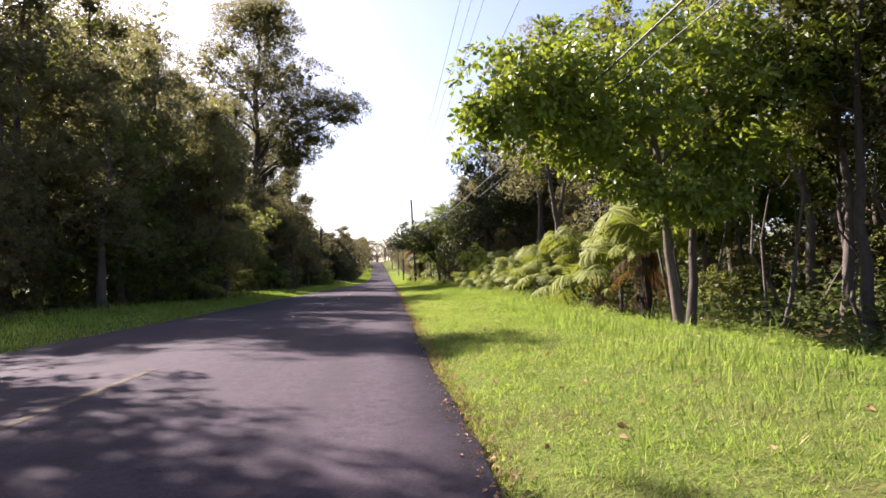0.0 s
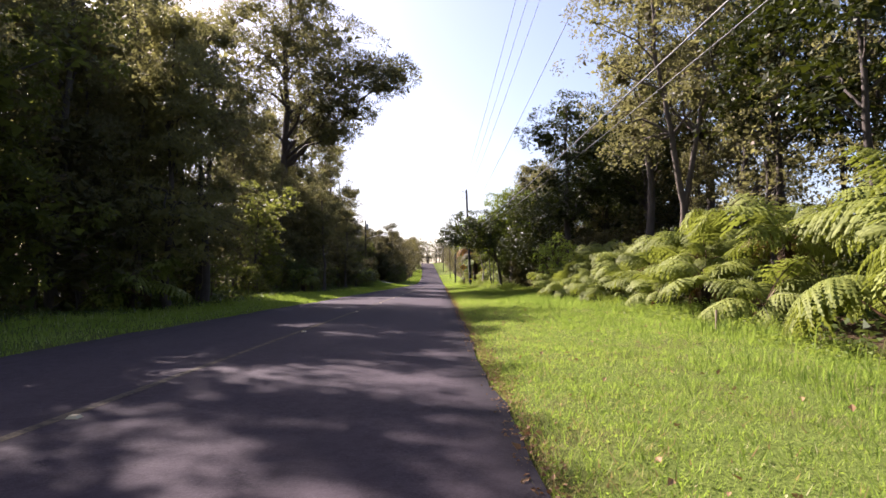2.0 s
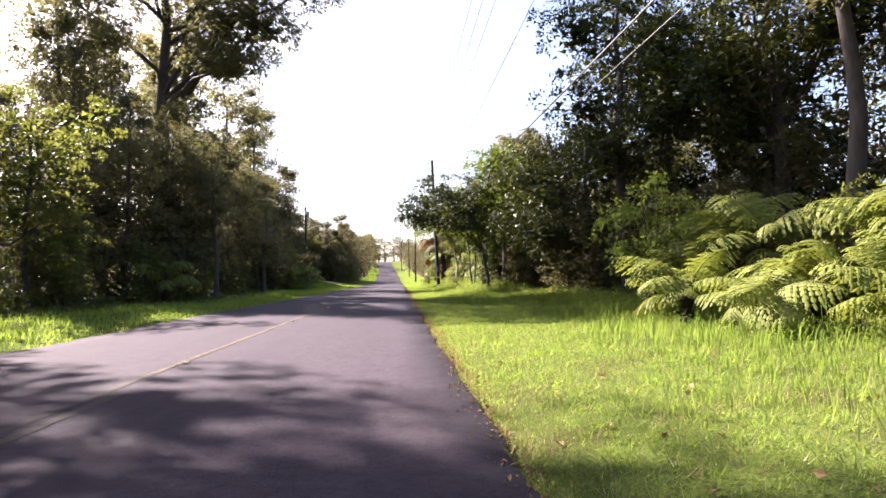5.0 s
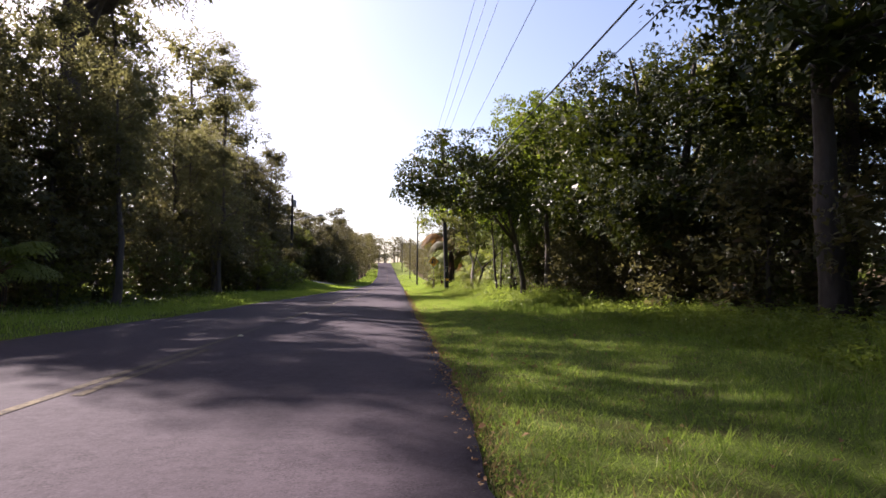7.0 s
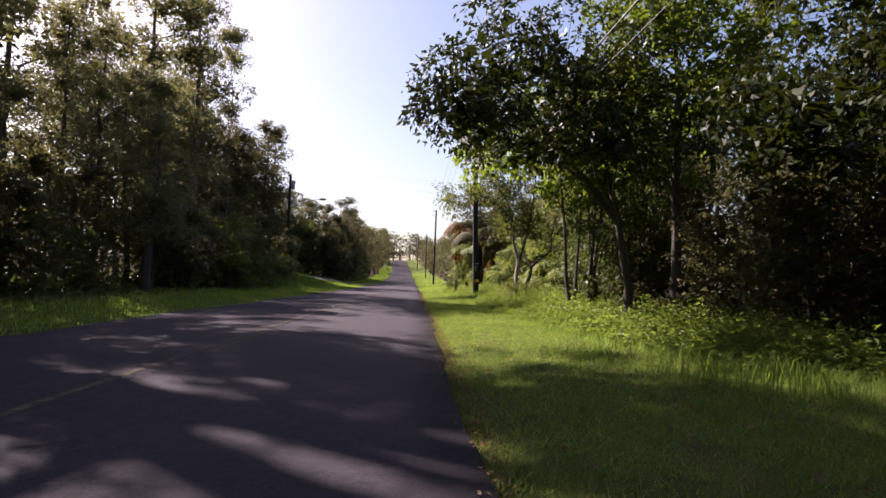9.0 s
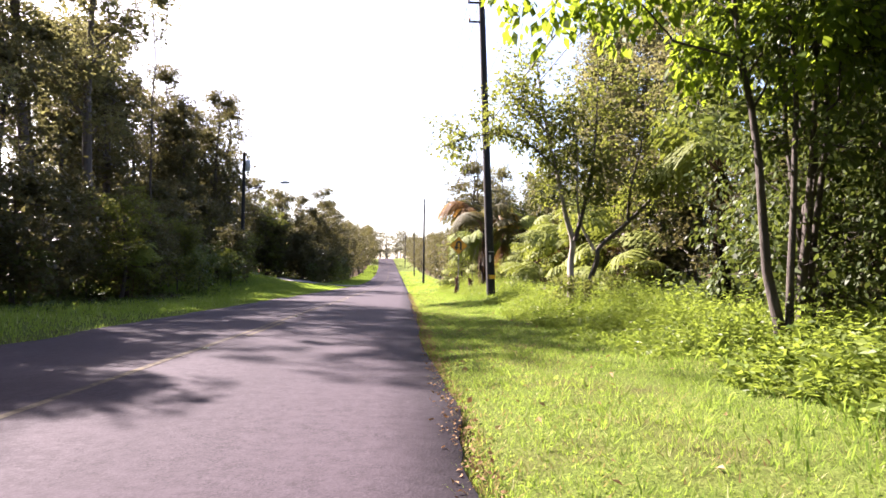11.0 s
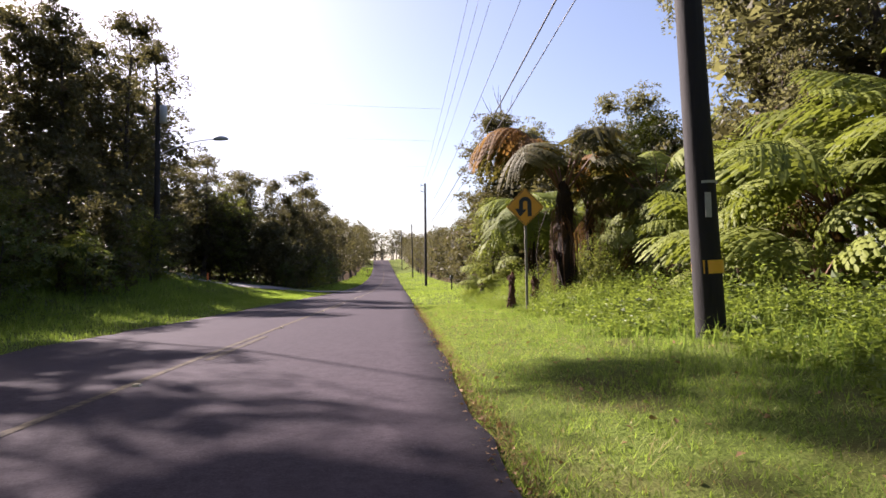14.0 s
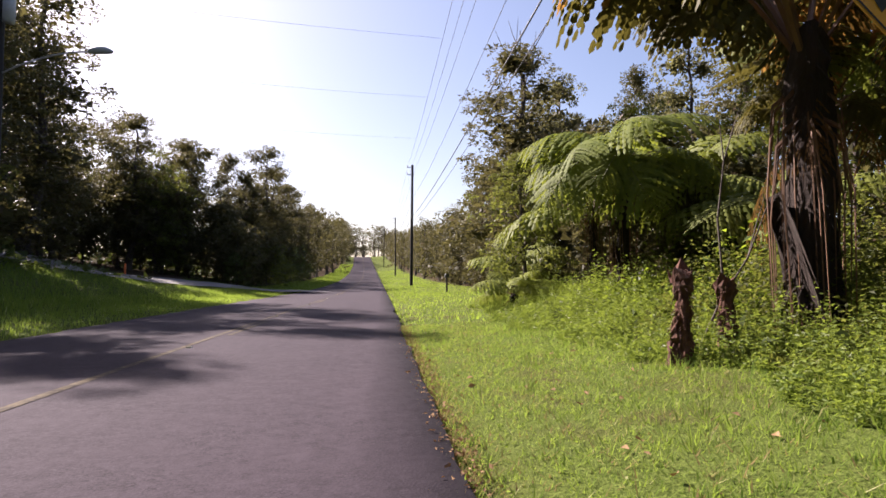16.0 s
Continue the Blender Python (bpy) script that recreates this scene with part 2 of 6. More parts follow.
M_ROAD, M_PAINT, M_GROUND = asphalt(), road_paint(), ground_mat()
M_GRASS = grass_mat("mown_grass", (0.056, 0.106, 0.016), (0.205, 0.268, 0.058), (0.43, 0.40, 0.22), (0.31, 0.43, 0.055))
M_TALL = grass_mat("long_grass", (0.050, 0.098, 0.016), (0.125, 0.180, 0.036), (0.22, 0.20, 0.09), (0.24, 0.34, 0.05))
M_STRAW = grass_mat("straw_grass", (0.13, 0.13, 0.045), (0.34, 0.31, 0.15), (0.22, 0.15, 0.08), (0.34, 0.32, 0.12))
M_DRY = grass_mat("dry_grass", (0.14, 0.09, 0.045), (0.30, 0.22, 0.10), (0.12, 0.16, 0.04), (0.25, 0.2, 0.07))
M_DRIVE = plain_mat("driveway_gravel", (0.10, 0.088, 0.085), (0.21, 0.19, 0.18), 30.0, 0.9, 0, 0.6, 0.01)


# ---- mesh helpers ----
def mesh_of(name, V, faces, mats, smooth=False):
    """A mesh from a vertex array and a list of (face index array, material index)."""
    me = bpy.data.meshes.new(name)
    V = np.asarray(V, np.float32)
    me.vertices.add(len(V))
    me.vertices.foreach_set("co", V.ravel())
    loops = np.concatenate([f.ravel() for f, _ in faces]).astype(np.int32)
    sizes = np.concatenate([np.full(len(f), f.shape[1]) for f, _ in faces])
    starts = np.concatenate([[0], np.cumsum(sizes)[:-1]]).astype(np.int32)
    me.loops.add(len(loops))
    me.loops.foreach_set("vertex_index", loops)
    me.polygons.add(len(sizes))
    me.polygons.foreach_set("loop_start", starts)
    me.polygons.foreach_set("material_index", np.concatenate([np.full(len(f), k) for f, k in faces]).astype(np.int32))
    me.polygons.foreach_set("use_smooth", np.full(len(sizes), smooth))
    me.update(calc_edges=True)
    me.validate()
    for m in mats:
        me.materials.append(m)
    return me


class Build:
    """Collects vertices and faces of several pieces into one mesh."""

    def __init__(self):
        self.v, self.f, self.n = [], [], 0

    def add(self, V, F, k=0):
        V, F = np.asarray(V, float).reshape(-1, 3), np.asarray(F, int)
        self.v.append(V)
        self.f.append((F + self.n, k))
        self.n += len(V)
        return self

    def mesh(self, name, mats, smooth=False):
        return mesh_of(name, np.concatenate(self.v), self.f, mats if isinstance(mats, (list, tuple)) else [mats], smooth)


def tube(P, R, sides=6, cap=True):
    """A tapered tube along a line of points."""
    P, R = np.asarray(P, float), np.asarray(R, float)
    T = np.gradient(P, axis=0)
    T /= np.linalg.norm(T, axis=1)[:, None] + 1e-9
    ref = np.array([0.0, 0, 1]) if abs(T[:, 2]).mean() < 0.8 else np.array([1.0, 0, 0])
    A = np.cross(T, ref)
    A /= np.linalg.norm(A, axis=1)[:, None] + 1e-9
    B = np.cross(T, A)
    ang = np.arange(sides) * 2 * np.pi / sides
    ring = A[:, None] * np.cos(ang)[None, :, None] + B[:, None] * np.sin(ang)[None, :, None]
    V = (P[:, None] + ring * R[:, None, None]).reshape(-1, 3)
    n = len(P)
    i, j = np.meshgrid(np.arange(n - 1), np.arange(sides), indexing="ij")
    a, b = i * sides + j, i * sides + (j + 1) % sides
    F = np.stack([a, b, b + sides, a + sides], -1).reshape(-1, 4)
    return V, F


def box(cx, cy, cz, sx, sy, sz):
    x, y, z = np.meshgrid([-0.5, 0.5], [-0.5, 0.5], [-0.5, 0.5], indexing="ij")
    V = np.stack([x.ravel() * sx + cx, y.ravel() * sy + cy, z.ravel() * sz + cz], -1)
    return V, np.array([[0, 1, 3, 2], [4, 6, 7, 5], [0, 4, 5, 1], [2, 3, 7, 6], [0, 2, 6, 4], [1, 5, 7, 3]])


def disc_cap(c, r, n, up):
    ang = np.arange(n) * 2 * np.pi / n
    V = np.stack([c[0] + r * np.cos(ang), c[1] + r * np.sin(ang), np.full(n, c[2])], -1)
    return V, (np.arange(n) if up else np.arange(n)[::-1])[None]


def unit(v):
    return v / (np.linalg.norm(v, axis=-1, keepdims=True) + 1e-9)


def leaf_cards(rng, C, length, width, droop=0.3, out=None, fold=0.18, tri=False):
    """Folded, pointed leaves at the points C."""
    n = len(C)
    d = rng.normal(size=(n, 3))
    d[:, 2] = d[:, 2] * 0.45 - droop
    if out is not None:
        d += out * 0.9
    d = unit(d)
    up = unit(rng.normal(size=(n, 3)) * 0.5 + [0, 0, 1])
    side = unit(np.cross(d, up))
    nrm = np.cross(side, d)
    L = length * rng.uniform(0.65, 1.25, (n, 1))
    W = width * L / length * rng.uniform(0.85, 1.15, (n, 1))
    tip = C + d * L - nrm * L * 0.12
    if tri:
        w = 0.62 if tri is True else tri
        V = np.stack([C + side * W * w + d * L * 0.2, tip, C - side * W * w], 1).reshape(-1, 3)
        return V, np.arange(3 * n).reshape(n, 3)
    mid = C + d * L * 0.45 + nrm * W * fold
    V = np.stack([C, mid + side * W * 0.5, tip, mid - side * W * 0.5], 1).reshape(-1, 3)
    return V, np.arange(4 * n).reshape(n, 4)


def clump_leaves(rng, C, N, r, n, size, aspect=0.5, droop=0.35, flat=0.8, quad=False):
    """Leaves shingled over clumps at C that bulge towards N: small pointed leaves facing outwards."""
    m = len(C)
    R = r * rng.uniform(0.65, 1.25, (m, 1, 1))
    bias = (N * 0.75 + [0, 0, 0.45])[:, None]
    o = unit(rng.normal(size=(m, n, 3)) + 1.15 * bias)
    P = (C[:, None] + o * R * rng.uniform(0.2, 1.0, (m, n, 1)) ** 0.5 * [1, 1, flat]).reshape(-1, 3)
    o = o.reshape(-1, 3)
    k = len(P)
    d = unit(o * 0.55 + rng.normal(0, 0.6, (k, 3)) - [0, 0, droop])
    side = unit(np.cross(d, unit(o + rng.normal(0, 0.45, (k, 3)))))
    L = size * rng.uniform(0.6, 1.3, (k, 1))
    W = L * aspect * rng.uniform(0.8, 1.2, (k, 1))
    if quad:
        mid = P + d * L * 0.42
        V = np.stack([P, mid + side * W * 0.5, P + d * L - [0, 0, 0.12] * L, mid - side * W * 0.5], 1).reshape(-1, 3)
        return V, np.arange(4 * k).reshape(k, 4)
    V = np.stack([P + side * W * 0.6, P + d * L, P - side * W * 0.6 + d * L * 0.15], 1).reshape(-1, 3)
    return V, np.arange(3 * k).reshape(k, 3)


def part(name, me, parent, label=""):
    ob = new(name, me)
    ob.parent = parent
    return tagged(ob, label)


def thing(name, m, label, category, group="", kind=""):
    ob = new(name)
    ob.matrix_basis = m
    ob.empty_display_size = 0.2
    return tagged(ob, label, category, group, kind)


# ---- the lie of the land ----
XR, XC, XL = 0.47, -2.52, -5.85


def smooth_step(a, b, x):
    t = np.clip((x - a) / (b - a), 0.0, 1.0)
    return t * t * (3 - 2 * t)


def bend(y):
    return -0.00011 * np.maximum(0, y - 115) ** 2 * (y < 420) - 10.2 * (y >= 420)


def rise(y):
    far = np.minimum(y, 330)
    return 0.00024 * np.maximum(0, far - 130) ** 2 + 0.03 * np.maximum(0, np.minimum(y, 420) - 330)


def road_z(x, y):
    u = x - bend(y)
    return rise(y) + 0.02 - 0.017 * np.abs(u - XC) * (u > XC) - 0.015 * np.abs(u - XC) * (u <= XC)


def ground_z(x, y):
    x, y = np.asarray(x, float), np.asarray(y, float)
    u = x - bend(y)
    r, l = np.maximum(0, u - 0.8), np.maximum(0, -6.2 - u)
    z = rise(y) - 0.075 + 0.045 * smooth_step(XR, XR + 0.7, u) + 0.045 * smooth_step(XL, XL - 0.7, u) + (0.01 + 0.065 * smooth_step(60, 86, y)) * np.minimum(r, 5.5) + 0.035 * np.clip(r - 5.5, 0, 40)
    z = z - 0.75 * smooth_step(4.3, 7.8, u) * (1 - smooth_step(21, 31, y))
    bank = smooth_step(84, 108, y) * (1 - 0.6 * smooth_step(170, 230, y))
    z = z + 0.035 * np.minimum(l, 30) + bank * (0.125 + 0.13 * (1 - smooth_step(114, 128, y))) * np.clip(l - 2, 0, 22)
    rough = (np.sin(1.7 * x + 0.6 * y) * np.sin(0.9 * y - 0.4 * x) * 0.03 + np.sin(0.31 * x + 1.1) * np.sin(0.23 * y) * 0.08)
    return z + rough * np.clip((r + l) / 2.0, 0, 1)


def gz(x, y):
    return float(ground_z(x, y))


def grid_mesh(name, xs, ys, zfun, mat, u_bend=True):
    X, Y = np.meshgrid(xs, ys, indexing="ij")
    if u_bend:
        X = X + bend(Y)
    V = np.stack([X, Y, zfun(X, Y)], -1).reshape(-1, 3)
    nx, ny = X.shape
    i, j = np.meshgrid(np.arange(nx - 1), np.arange(ny - 1), indexing="ij")
    a = i * ny + j
    F = np.stack([a, a + ny, a + ny + 1, a + 1], -1).reshape(-1, 4)
    return V, F


xs = np.unique(np.round(np.concatenate([np.linspace(-900, -60, 12), np.linspace(-60, -14, 24), np.arange(-14, 14.1, 0.35), np.linspace(14, 60, 24), np.linspace(60, 900, 12)]), 3))
ys = np.unique(np.round(np.concatenate([np.linspace(-700, -40, 10), np.arange(-40, 112, 0.8), np.arange(112, 330, 4.0), np.linspace(330, 1600, 16)]), 3))
V, F = grid_mesh("ground", xs, ys, ground_z, M_GROUND)
u = V[:, 0] - bend(V[:, 1])
on_road = (u > XL + 0.1) & (u < XR - 0.1)
V[on_road, 2] -= 0.12
me = mesh_of("ground", V, [(F, 0)], [M_GROUND], True)
turf = np.clip(1 - np.abs(u - 3.4) / 4.4, 0, 1) * 2.2 + np.clip(1 - np.abs(u + 7.2) / 2.0, 0, 1) * 2 + smooth_step(90, 98, V[:, 1]) * smooth_step(138, 130, V[:, 1]) * (u < -6) * (u > -13.5)
att = me.attributes.new("turf", "FLOAT", "POINT")
att.data.foreach_set("value", np.clip(turf, 0, 1).astype(np.float32))
ground = tagged(new("ground", me), "grassy verge and leaf-littered forest floor", "ground", kind="structure")

# road: crowned slab with slightly ragged edges
rng = np.random.default_rng(4)
ry = np.concatenate([np.arange(-40, 130, 0.25), np.arange(130, 420, 2.0)])
wob = np.cumsum(rng.normal(0, 0.02, len(ry)))
wob -= np.convolve(np.pad(wob, 40, mode="edge"), np.ones(81) / 81, "valid")
wob2 = np.interp(ry, ry[::3], rng.normal(0, 0.022, len(ry[::3]))) + 0.5 * wob
wob3 = np.interp(ry, ry[::3], rng.normal(0, 0.05, len(ry[::3]))) - wob
cols = [XL, -5.3, -4.2, -3.3, XC, -1.6, -0.8, -0.1, XR]
rows_v = []
for k, c in enumerate(cols):
    off = wob2 if k == len(cols) - 1 else wob3 if k == 0 else 0 * wob2
    x = c + off + bend(ry)
    rows_v.append(np.stack([x, ry, road_z(x, ry)], -1))
skirt = [rows_v[0] - [0.02, 0, 0.1], *rows_v, rows_v[-1] + [0.02, 0, -0.1]]
V = np.stack(skirt).reshape(-1, 3)
n = len(ry)
i, j = np.meshgrid(np.arange(len(skirt) - 1), np.arange(n - 1), indexing="ij")
a = i * n + j
road = new("road", mesh_of("road", V, [(np.stack([a, a + n, a + n + 1, a + 1], -1).reshape(-1, 4), 0)], [M_ROAD], True))
tagged(road, "worn two-lane dark grey asphalt road with grassy edges", "road", kind="structure")
# solid line on the far lane's side, worn away at the start; dashes on the near side
for side, stretches in ((-0.085, [(y, y + 20.0) for y in range(17, 400, 20)]), (0.085, [(y, y + 3.2) for y in np.arange(33.2, 390, 13.6)]), (-0.085, [(-20, -8), (3, 9)])):
    for y0, y1 in stretches:
        w = 0.045
        yy = np.linspace(y0, y1, 24)
        edge = 0.006 * np.sin(9.1 * yy) * np.sin(4.3 * yy)
        xa, xb = XC + side - w + bend(yy) + edge, XC + side + w + bend(yy) - edge
        L = np.stack([xa, yy, road_z(xa, yy) + 0.005], -1)
        Rr = np.stack([xb, yy, road_z(xb, yy) + 0.005], -1)
        k = np.arange(len(yy) - 1)
        b = Build()
        b.add(np.concatenate([L, Rr]), np.stack([k, k + len(yy), k + len(yy) + 1, k + 1], -1))
        tagged(new("road_marking", b.mesh("road_marking", M_PAINT)), "worn yellow painted centre line on the asphalt", "road marking", "centre lines", "structure")
b = Build().add(*box(0, 0, 0.010, 0.08, 0.08, 0.020))
rv = b.v[0]
rv[rv[:, 2] > 0.015, :2] *= 0.62
refl_me = b.mesh("road_reflector", M_REFL)
for k in range(-2, 16):
    y = 72.2 + 6.8 * (k - 6)
    ob = new("road_reflector", refl_me)
    ob.matrix_basis = pose(XC + 0.01, y, float(road_z(XC, y)) + 0.002)
    tagged(ob, "small pale raised reflector on the centre line", "road reflector", "centre line reflectors")

# driveway climbing the left bank
dp = np.array([(-5.6, 136.0), (-8.6, 134.0), (-11.4, 130.6), (-12.9, 126.6), (-13.8, 121.8), (-14.6, 116.6), (-17.4, 111.0)])
t = np.linspace(0, 1, 40)
dx, dy = np.interp(t, np.linspace(0, 1, 7), dp[:, 0]), np.interp(t, np.linspace(0, 1, 7), dp[:, 1])
T = unit(np.stack([np.gradient(dx), np.gradient(dy)], -1))
b = Build()
half = 2.1 + 2.2 * np.exp(-t * 14)
strips = []
for s in (-1, -0.5, 0, 0.5, 1):
    x, y = dx - T[:, 1] * s * half, dy + T[:, 0] * s * half
    strips.append(np.stack([x, y, np.maximum(ground_z(x, y), 0) + 0.12 - 0.04 * s * s], -1))
V = np.stack(strips).reshape(-1, 3)
i, j = np.meshgrid(np.arange(4), np.arange(39), indexing="ij")
a = i * 40 + j
b.add(V, np.stack([a, a + 1, a + 41, a + 40], -1).reshape(-1, 4))
tagged(new("driveway", b.mesh("driveway", M_DRIVE, True)), "pale gravel driveway climbing the bank", "driveway", kind="structure")


# ---- trees ----
def lobe_tree(name, seed, H, r0, lobes, clumps, clump_r, leaves, size, mats, lean=(0, 0), aspect=0.5, droop=0.35, flat=0.8, fill=26, fork=0.35,
              split=False, twig=True, quad=False, stems=1, trunk_top=0.9, card=2.1, lines=()):
    """One tree: crooked trunk, a limb into every lobe of the crown, twigs out to leaf clumps on the lobes. A lobe is (x, y, z, rx, ry, rz)."""
    rng = np.random.default_rng(seed)
    n = 11
    f = np.linspace(0, 1, n)
    paths = []
    trunk = Build()
    for line, ra, rb in lines:
        t = np.linspace(0, len(line) - 1, 4 * len(line))
        P = np.stack([np.interp(t, np.arange(len(line)), np.array(line, float)[:, a]) for a in range(3)], -1)
        P[1:-1] = (P[:-2] + P[1:-1] + P[2:]) / 3
        P[2:-1, :2] += rng.normal(0, 0.03, (len(P) - 3, 2))
        R = np.linspace(ra, rb, len(P))
        trunk.add(*tube(P, R, 8))
        paths.append((P, R))
    for q in range(0 if lines else stems):
        P = np.zeros((n, 3))
        P[:, 2] = -0.35 + f * (H * trunk_top + 0.35)
        side = np.array([math.cos(2.1 * q + seed), math.sin(2.1 * q + seed)]) * (0.06 * H if stems > 1 else 0)
        for a in (0, 1):
            P[:, a] = (lean[a] + side[a]) * f ** 1.2 + side[a] * 0.3 * min(1, r0 * 4) + np.cumsum(rng.normal(0, 0.007 * H, n)) * (f > 0.05)
        R = r0 * (1 - 0.8 * f) * (1 + 0.45 * np.exp(-f * 16)) * (1 if q == 0 else 0.75)
        trunk.add(*tube(P, R, 8))
        paths.append((P, R))
    cs, ns, inner, limbs = [], [], [], []
    for k, (cx, cy, cz, rx, ry, rz) in enumerate(lobes):
        P, R = paths[k % len(paths)]
        c, rad = np.array([cx, cy, cz]), np.array([rx, ry, rz])
        reach = math.hypot(cx - np.interp(cz, P[:, 2], P[:, 0]), cy - np.interp(cz, P[:, 2], P[:, 1]))
        h = min(max(cz - 0.7 * reach - 0.3 * rz, fork * H), P[-1, 2])
        base = np.array([np.interp(h, P[:, 2], P[:, a]) for a in (0, 1)] + [h])
        s = np.linspace(0, 1, 6)[:, None]
        Q = base + (c - base) * s + np.array([0, 0, 0.12 * reach]) * np.sin(np.pi * s)
        Q[1:-1] += rng.normal(0, 0.04 * (reach + rz), (4, 3))
        br = Build() if split else trunk
        rb = max(0.02, float(np.interp(h, P[:, 2], R)) * 0.55)
        br.add(*tube(Q, rb * np.linspace(1, 0.3, 6), 5 if twig else 3))
        i = np.arange(clumps) + 0.5
        z = 1 - i / clumps * 1.5
        th = i * 2.39996 + rng.uniform(0, 6.28)
        d = np.stack([np.sqrt(np.maximum(0, 1 - z * z)) * np.cos(th), np.sqrt(np.maximum(0, 1 - z * z)) * np.sin(th), z], -1)
        d = unit(d + rng.normal(0, 0.22, d.shape))
        pts = c + d * rad * rng.uniform(0.62, 1.08, (clumps, 1))
        cs.append(pts)
        ns.append(d)
        if twig:
            for p in pts[::2]:
                br.add(*tube(np.stack([Q[-1], 0.5 * (Q[-1] + p) + rng.normal(0, 0.1, 3), p]), [rb * 0.28, rb * 0.2, 0.006], 3))
        o = unit(rng.normal(size=(fill, 3)))
        inner.append(c + o * rad * rng.uniform(0.1, 0.8, (fill, 1)))
        if split:
            limbs.append(br.mesh(name + "_limb", mats[0], True))
    crown = Build().add(*clump_leaves(rng, np.concatenate(cs), np.concatenate(ns), clump_r, leaves, size, aspect, droop, flat, quad))
    if fill:
        crown.add(*leaf_cards(rng, np.concatenate(inner), card * size, 0.75 * card * size, 0.1, tri=0.6))
    return (trunk.mesh(name + "_trunk", mats[0], True), limbs, crown.mesh(name + "_crown", mats[1]), H)


def rough_lobes(seed, H, start, count, spread, prof="oval", size=0.5):
    """Lobes stacked unevenly round a trunk of height H."""
    rng = np.random.default_rng(seed)
    out = []
    for k in range(count):
        q = (k + 0.5) / count
        w = {"oval": 0.45 + 0.75 * math.sin(math.pi * min(1, 0.2 + 0.75 * q)), "cone": 1.15 - 0.75 * q, "vase": 0.5 + 0.6 * q, "flat": 1.0}[prof]
        r = spread * size * w * rng.uniform(0.75, 1.25)
        az, off = k * 2.39996 + rng.normal(0, 0.35), spread * w * rng.uniform(0.3, 0.8) * (0.35 if k == count - 1 else 1)
        z = H * (start + (1 - start) * q) + rng.normal(0, 0.02 * H)
        out.append((off * math.cos(az), off * math.sin(az), min(z, H - 0.75 * r), r, r, r * rng.uniform(0.7, 1.0)))
    return out


def wild_tree(name, seed, H, r0, start, count, spread, clumps, clump_r, leaves, size, mats, prof="oval", lobe=0.5, **more):
    more = {"fill": 120, "card": min(2.1, 0.3 / size), **more}
    return lobe_tree(name, seed, H, r0, rough_lobes(seed, H, start, count, spread, prof, lobe * 1.22), clumps + 2, clump_r, leaves, size, mats, **more)


def plant(meshes, x, y, h, turn, label, category="tree", name="tree", group="", wide=1.0):
    """Sets a tree of height h on the ground."""
    s = h / meshes[3]
    m = pose(x, y, gz(x, y), 0, 0, turn) @ Matrix.Diagonal((s * wide, s * wide, s, 1))
    ob = thing(name, m, label, category, group)
    part("trunk", meshes[0], ob)
    for limb in meshes[1]:
        part("limb", limb, ob)
    part("crown", meshes[2], ob)
    return ob


OHIA_A = wild_tree("ohia_a", 11, 17, 0.26, 0.36, 13, 2.3, 7, 0.62, 70, 0.15, (M_BARK, M_OHIA), "oval", 0.46)
OHIA_B = wild_tree("ohia_b", 12, 15, 0.22, 0.42, 11, 2.1, 7, 0.6, 70, 0.15, (M_BARK, M_OHIA), "vase", 0.46)
OHIA_C = wild_tree("ohia_c", 13, 12, 0.2, 0.22, 12, 1.9, 7, 0.55, 70, 0.14, (M_BARK, M_OHIA), "oval", 0.5)
MID_A = wild_tree("mid_a", 21, 9, 0.17, 0.14, 13, 2.4, 8, 0.52, 70, 0.14, (M_BARK_DARK, M_MID), "oval", 0.45, flat=0.5)
FEATHER = wild_tree("feather", 26, 9, 0.14, 0.14, 14, 2.2, 8, 0.6, 84, 0.22, (M_BARK_DARK, M_FEATHER), "cone", 0.45, flat=0.4, aspect=0.17, fill=50)
MID_B = wild_tree("mid_b", 22, 8, 0.15, 0.12, 12, 2.5, 8, 0.52, 70, 0.14, (M_BARK_DARK, M_MID), "flat", 0.42, flat=0.5)
BACK_A = wild_tree("back_a", 14, 14, 0.2, 0.26, 10, 2.4, 6, 0.7, 56, 0.18, (M_BARK_DARK, M_OHIA), "oval", 0.5, twig=False)
BACK_B = wild_tree("back_b", 15, 13, 0.2, 0.15, 10, 2.2, 6, 0.65, 56, 0.18, (M_BARK_DARK, M_OHIA), "cone", 0.5, twig=False)
BACK_C = wild_tree("back_c", 16, 9, 0.17, 0.12, 9, 2.5, 6, 0.7, 52, 0.18, (M_BARK_DARK, M_OLIVE), "oval", 0.5, twig=False)
SHRUB_A = wild_tree("shrub_a", 41, 3.2, 0.05, 0.12, 9, 1.35, 6, 0.32, 26, 0.13, (M_BARK_DARK, M_SHRUB), "oval", 0.45, twig=False, fill=14)
SHRUB_B = wild_tree("shrub_b", 42, 2.2, 0.04, 0.12, 8, 1.25, 6, 0.3, 26, 0.12, (M_BARK_DARK, M_MID), "flat", 0.42, twig=False, fill=14)
FAR_A = wild_tree("far_a", 51, 12, 0.2, 0.16, 9, 2.7, 5, 0.85, 18, 0.38, (M_BARK_DARK, M_OLIVE), "oval", 0.5, twig=False, fill=16)
FAR_B = wild_tree("far_b", 52, 9, 0.2, 0.1, 8, 2.7, 5, 0.85, 18, 0.38, (M_BARK_DARK, M_OLIVE), "flat", 0.48, twig=False, fill=16)

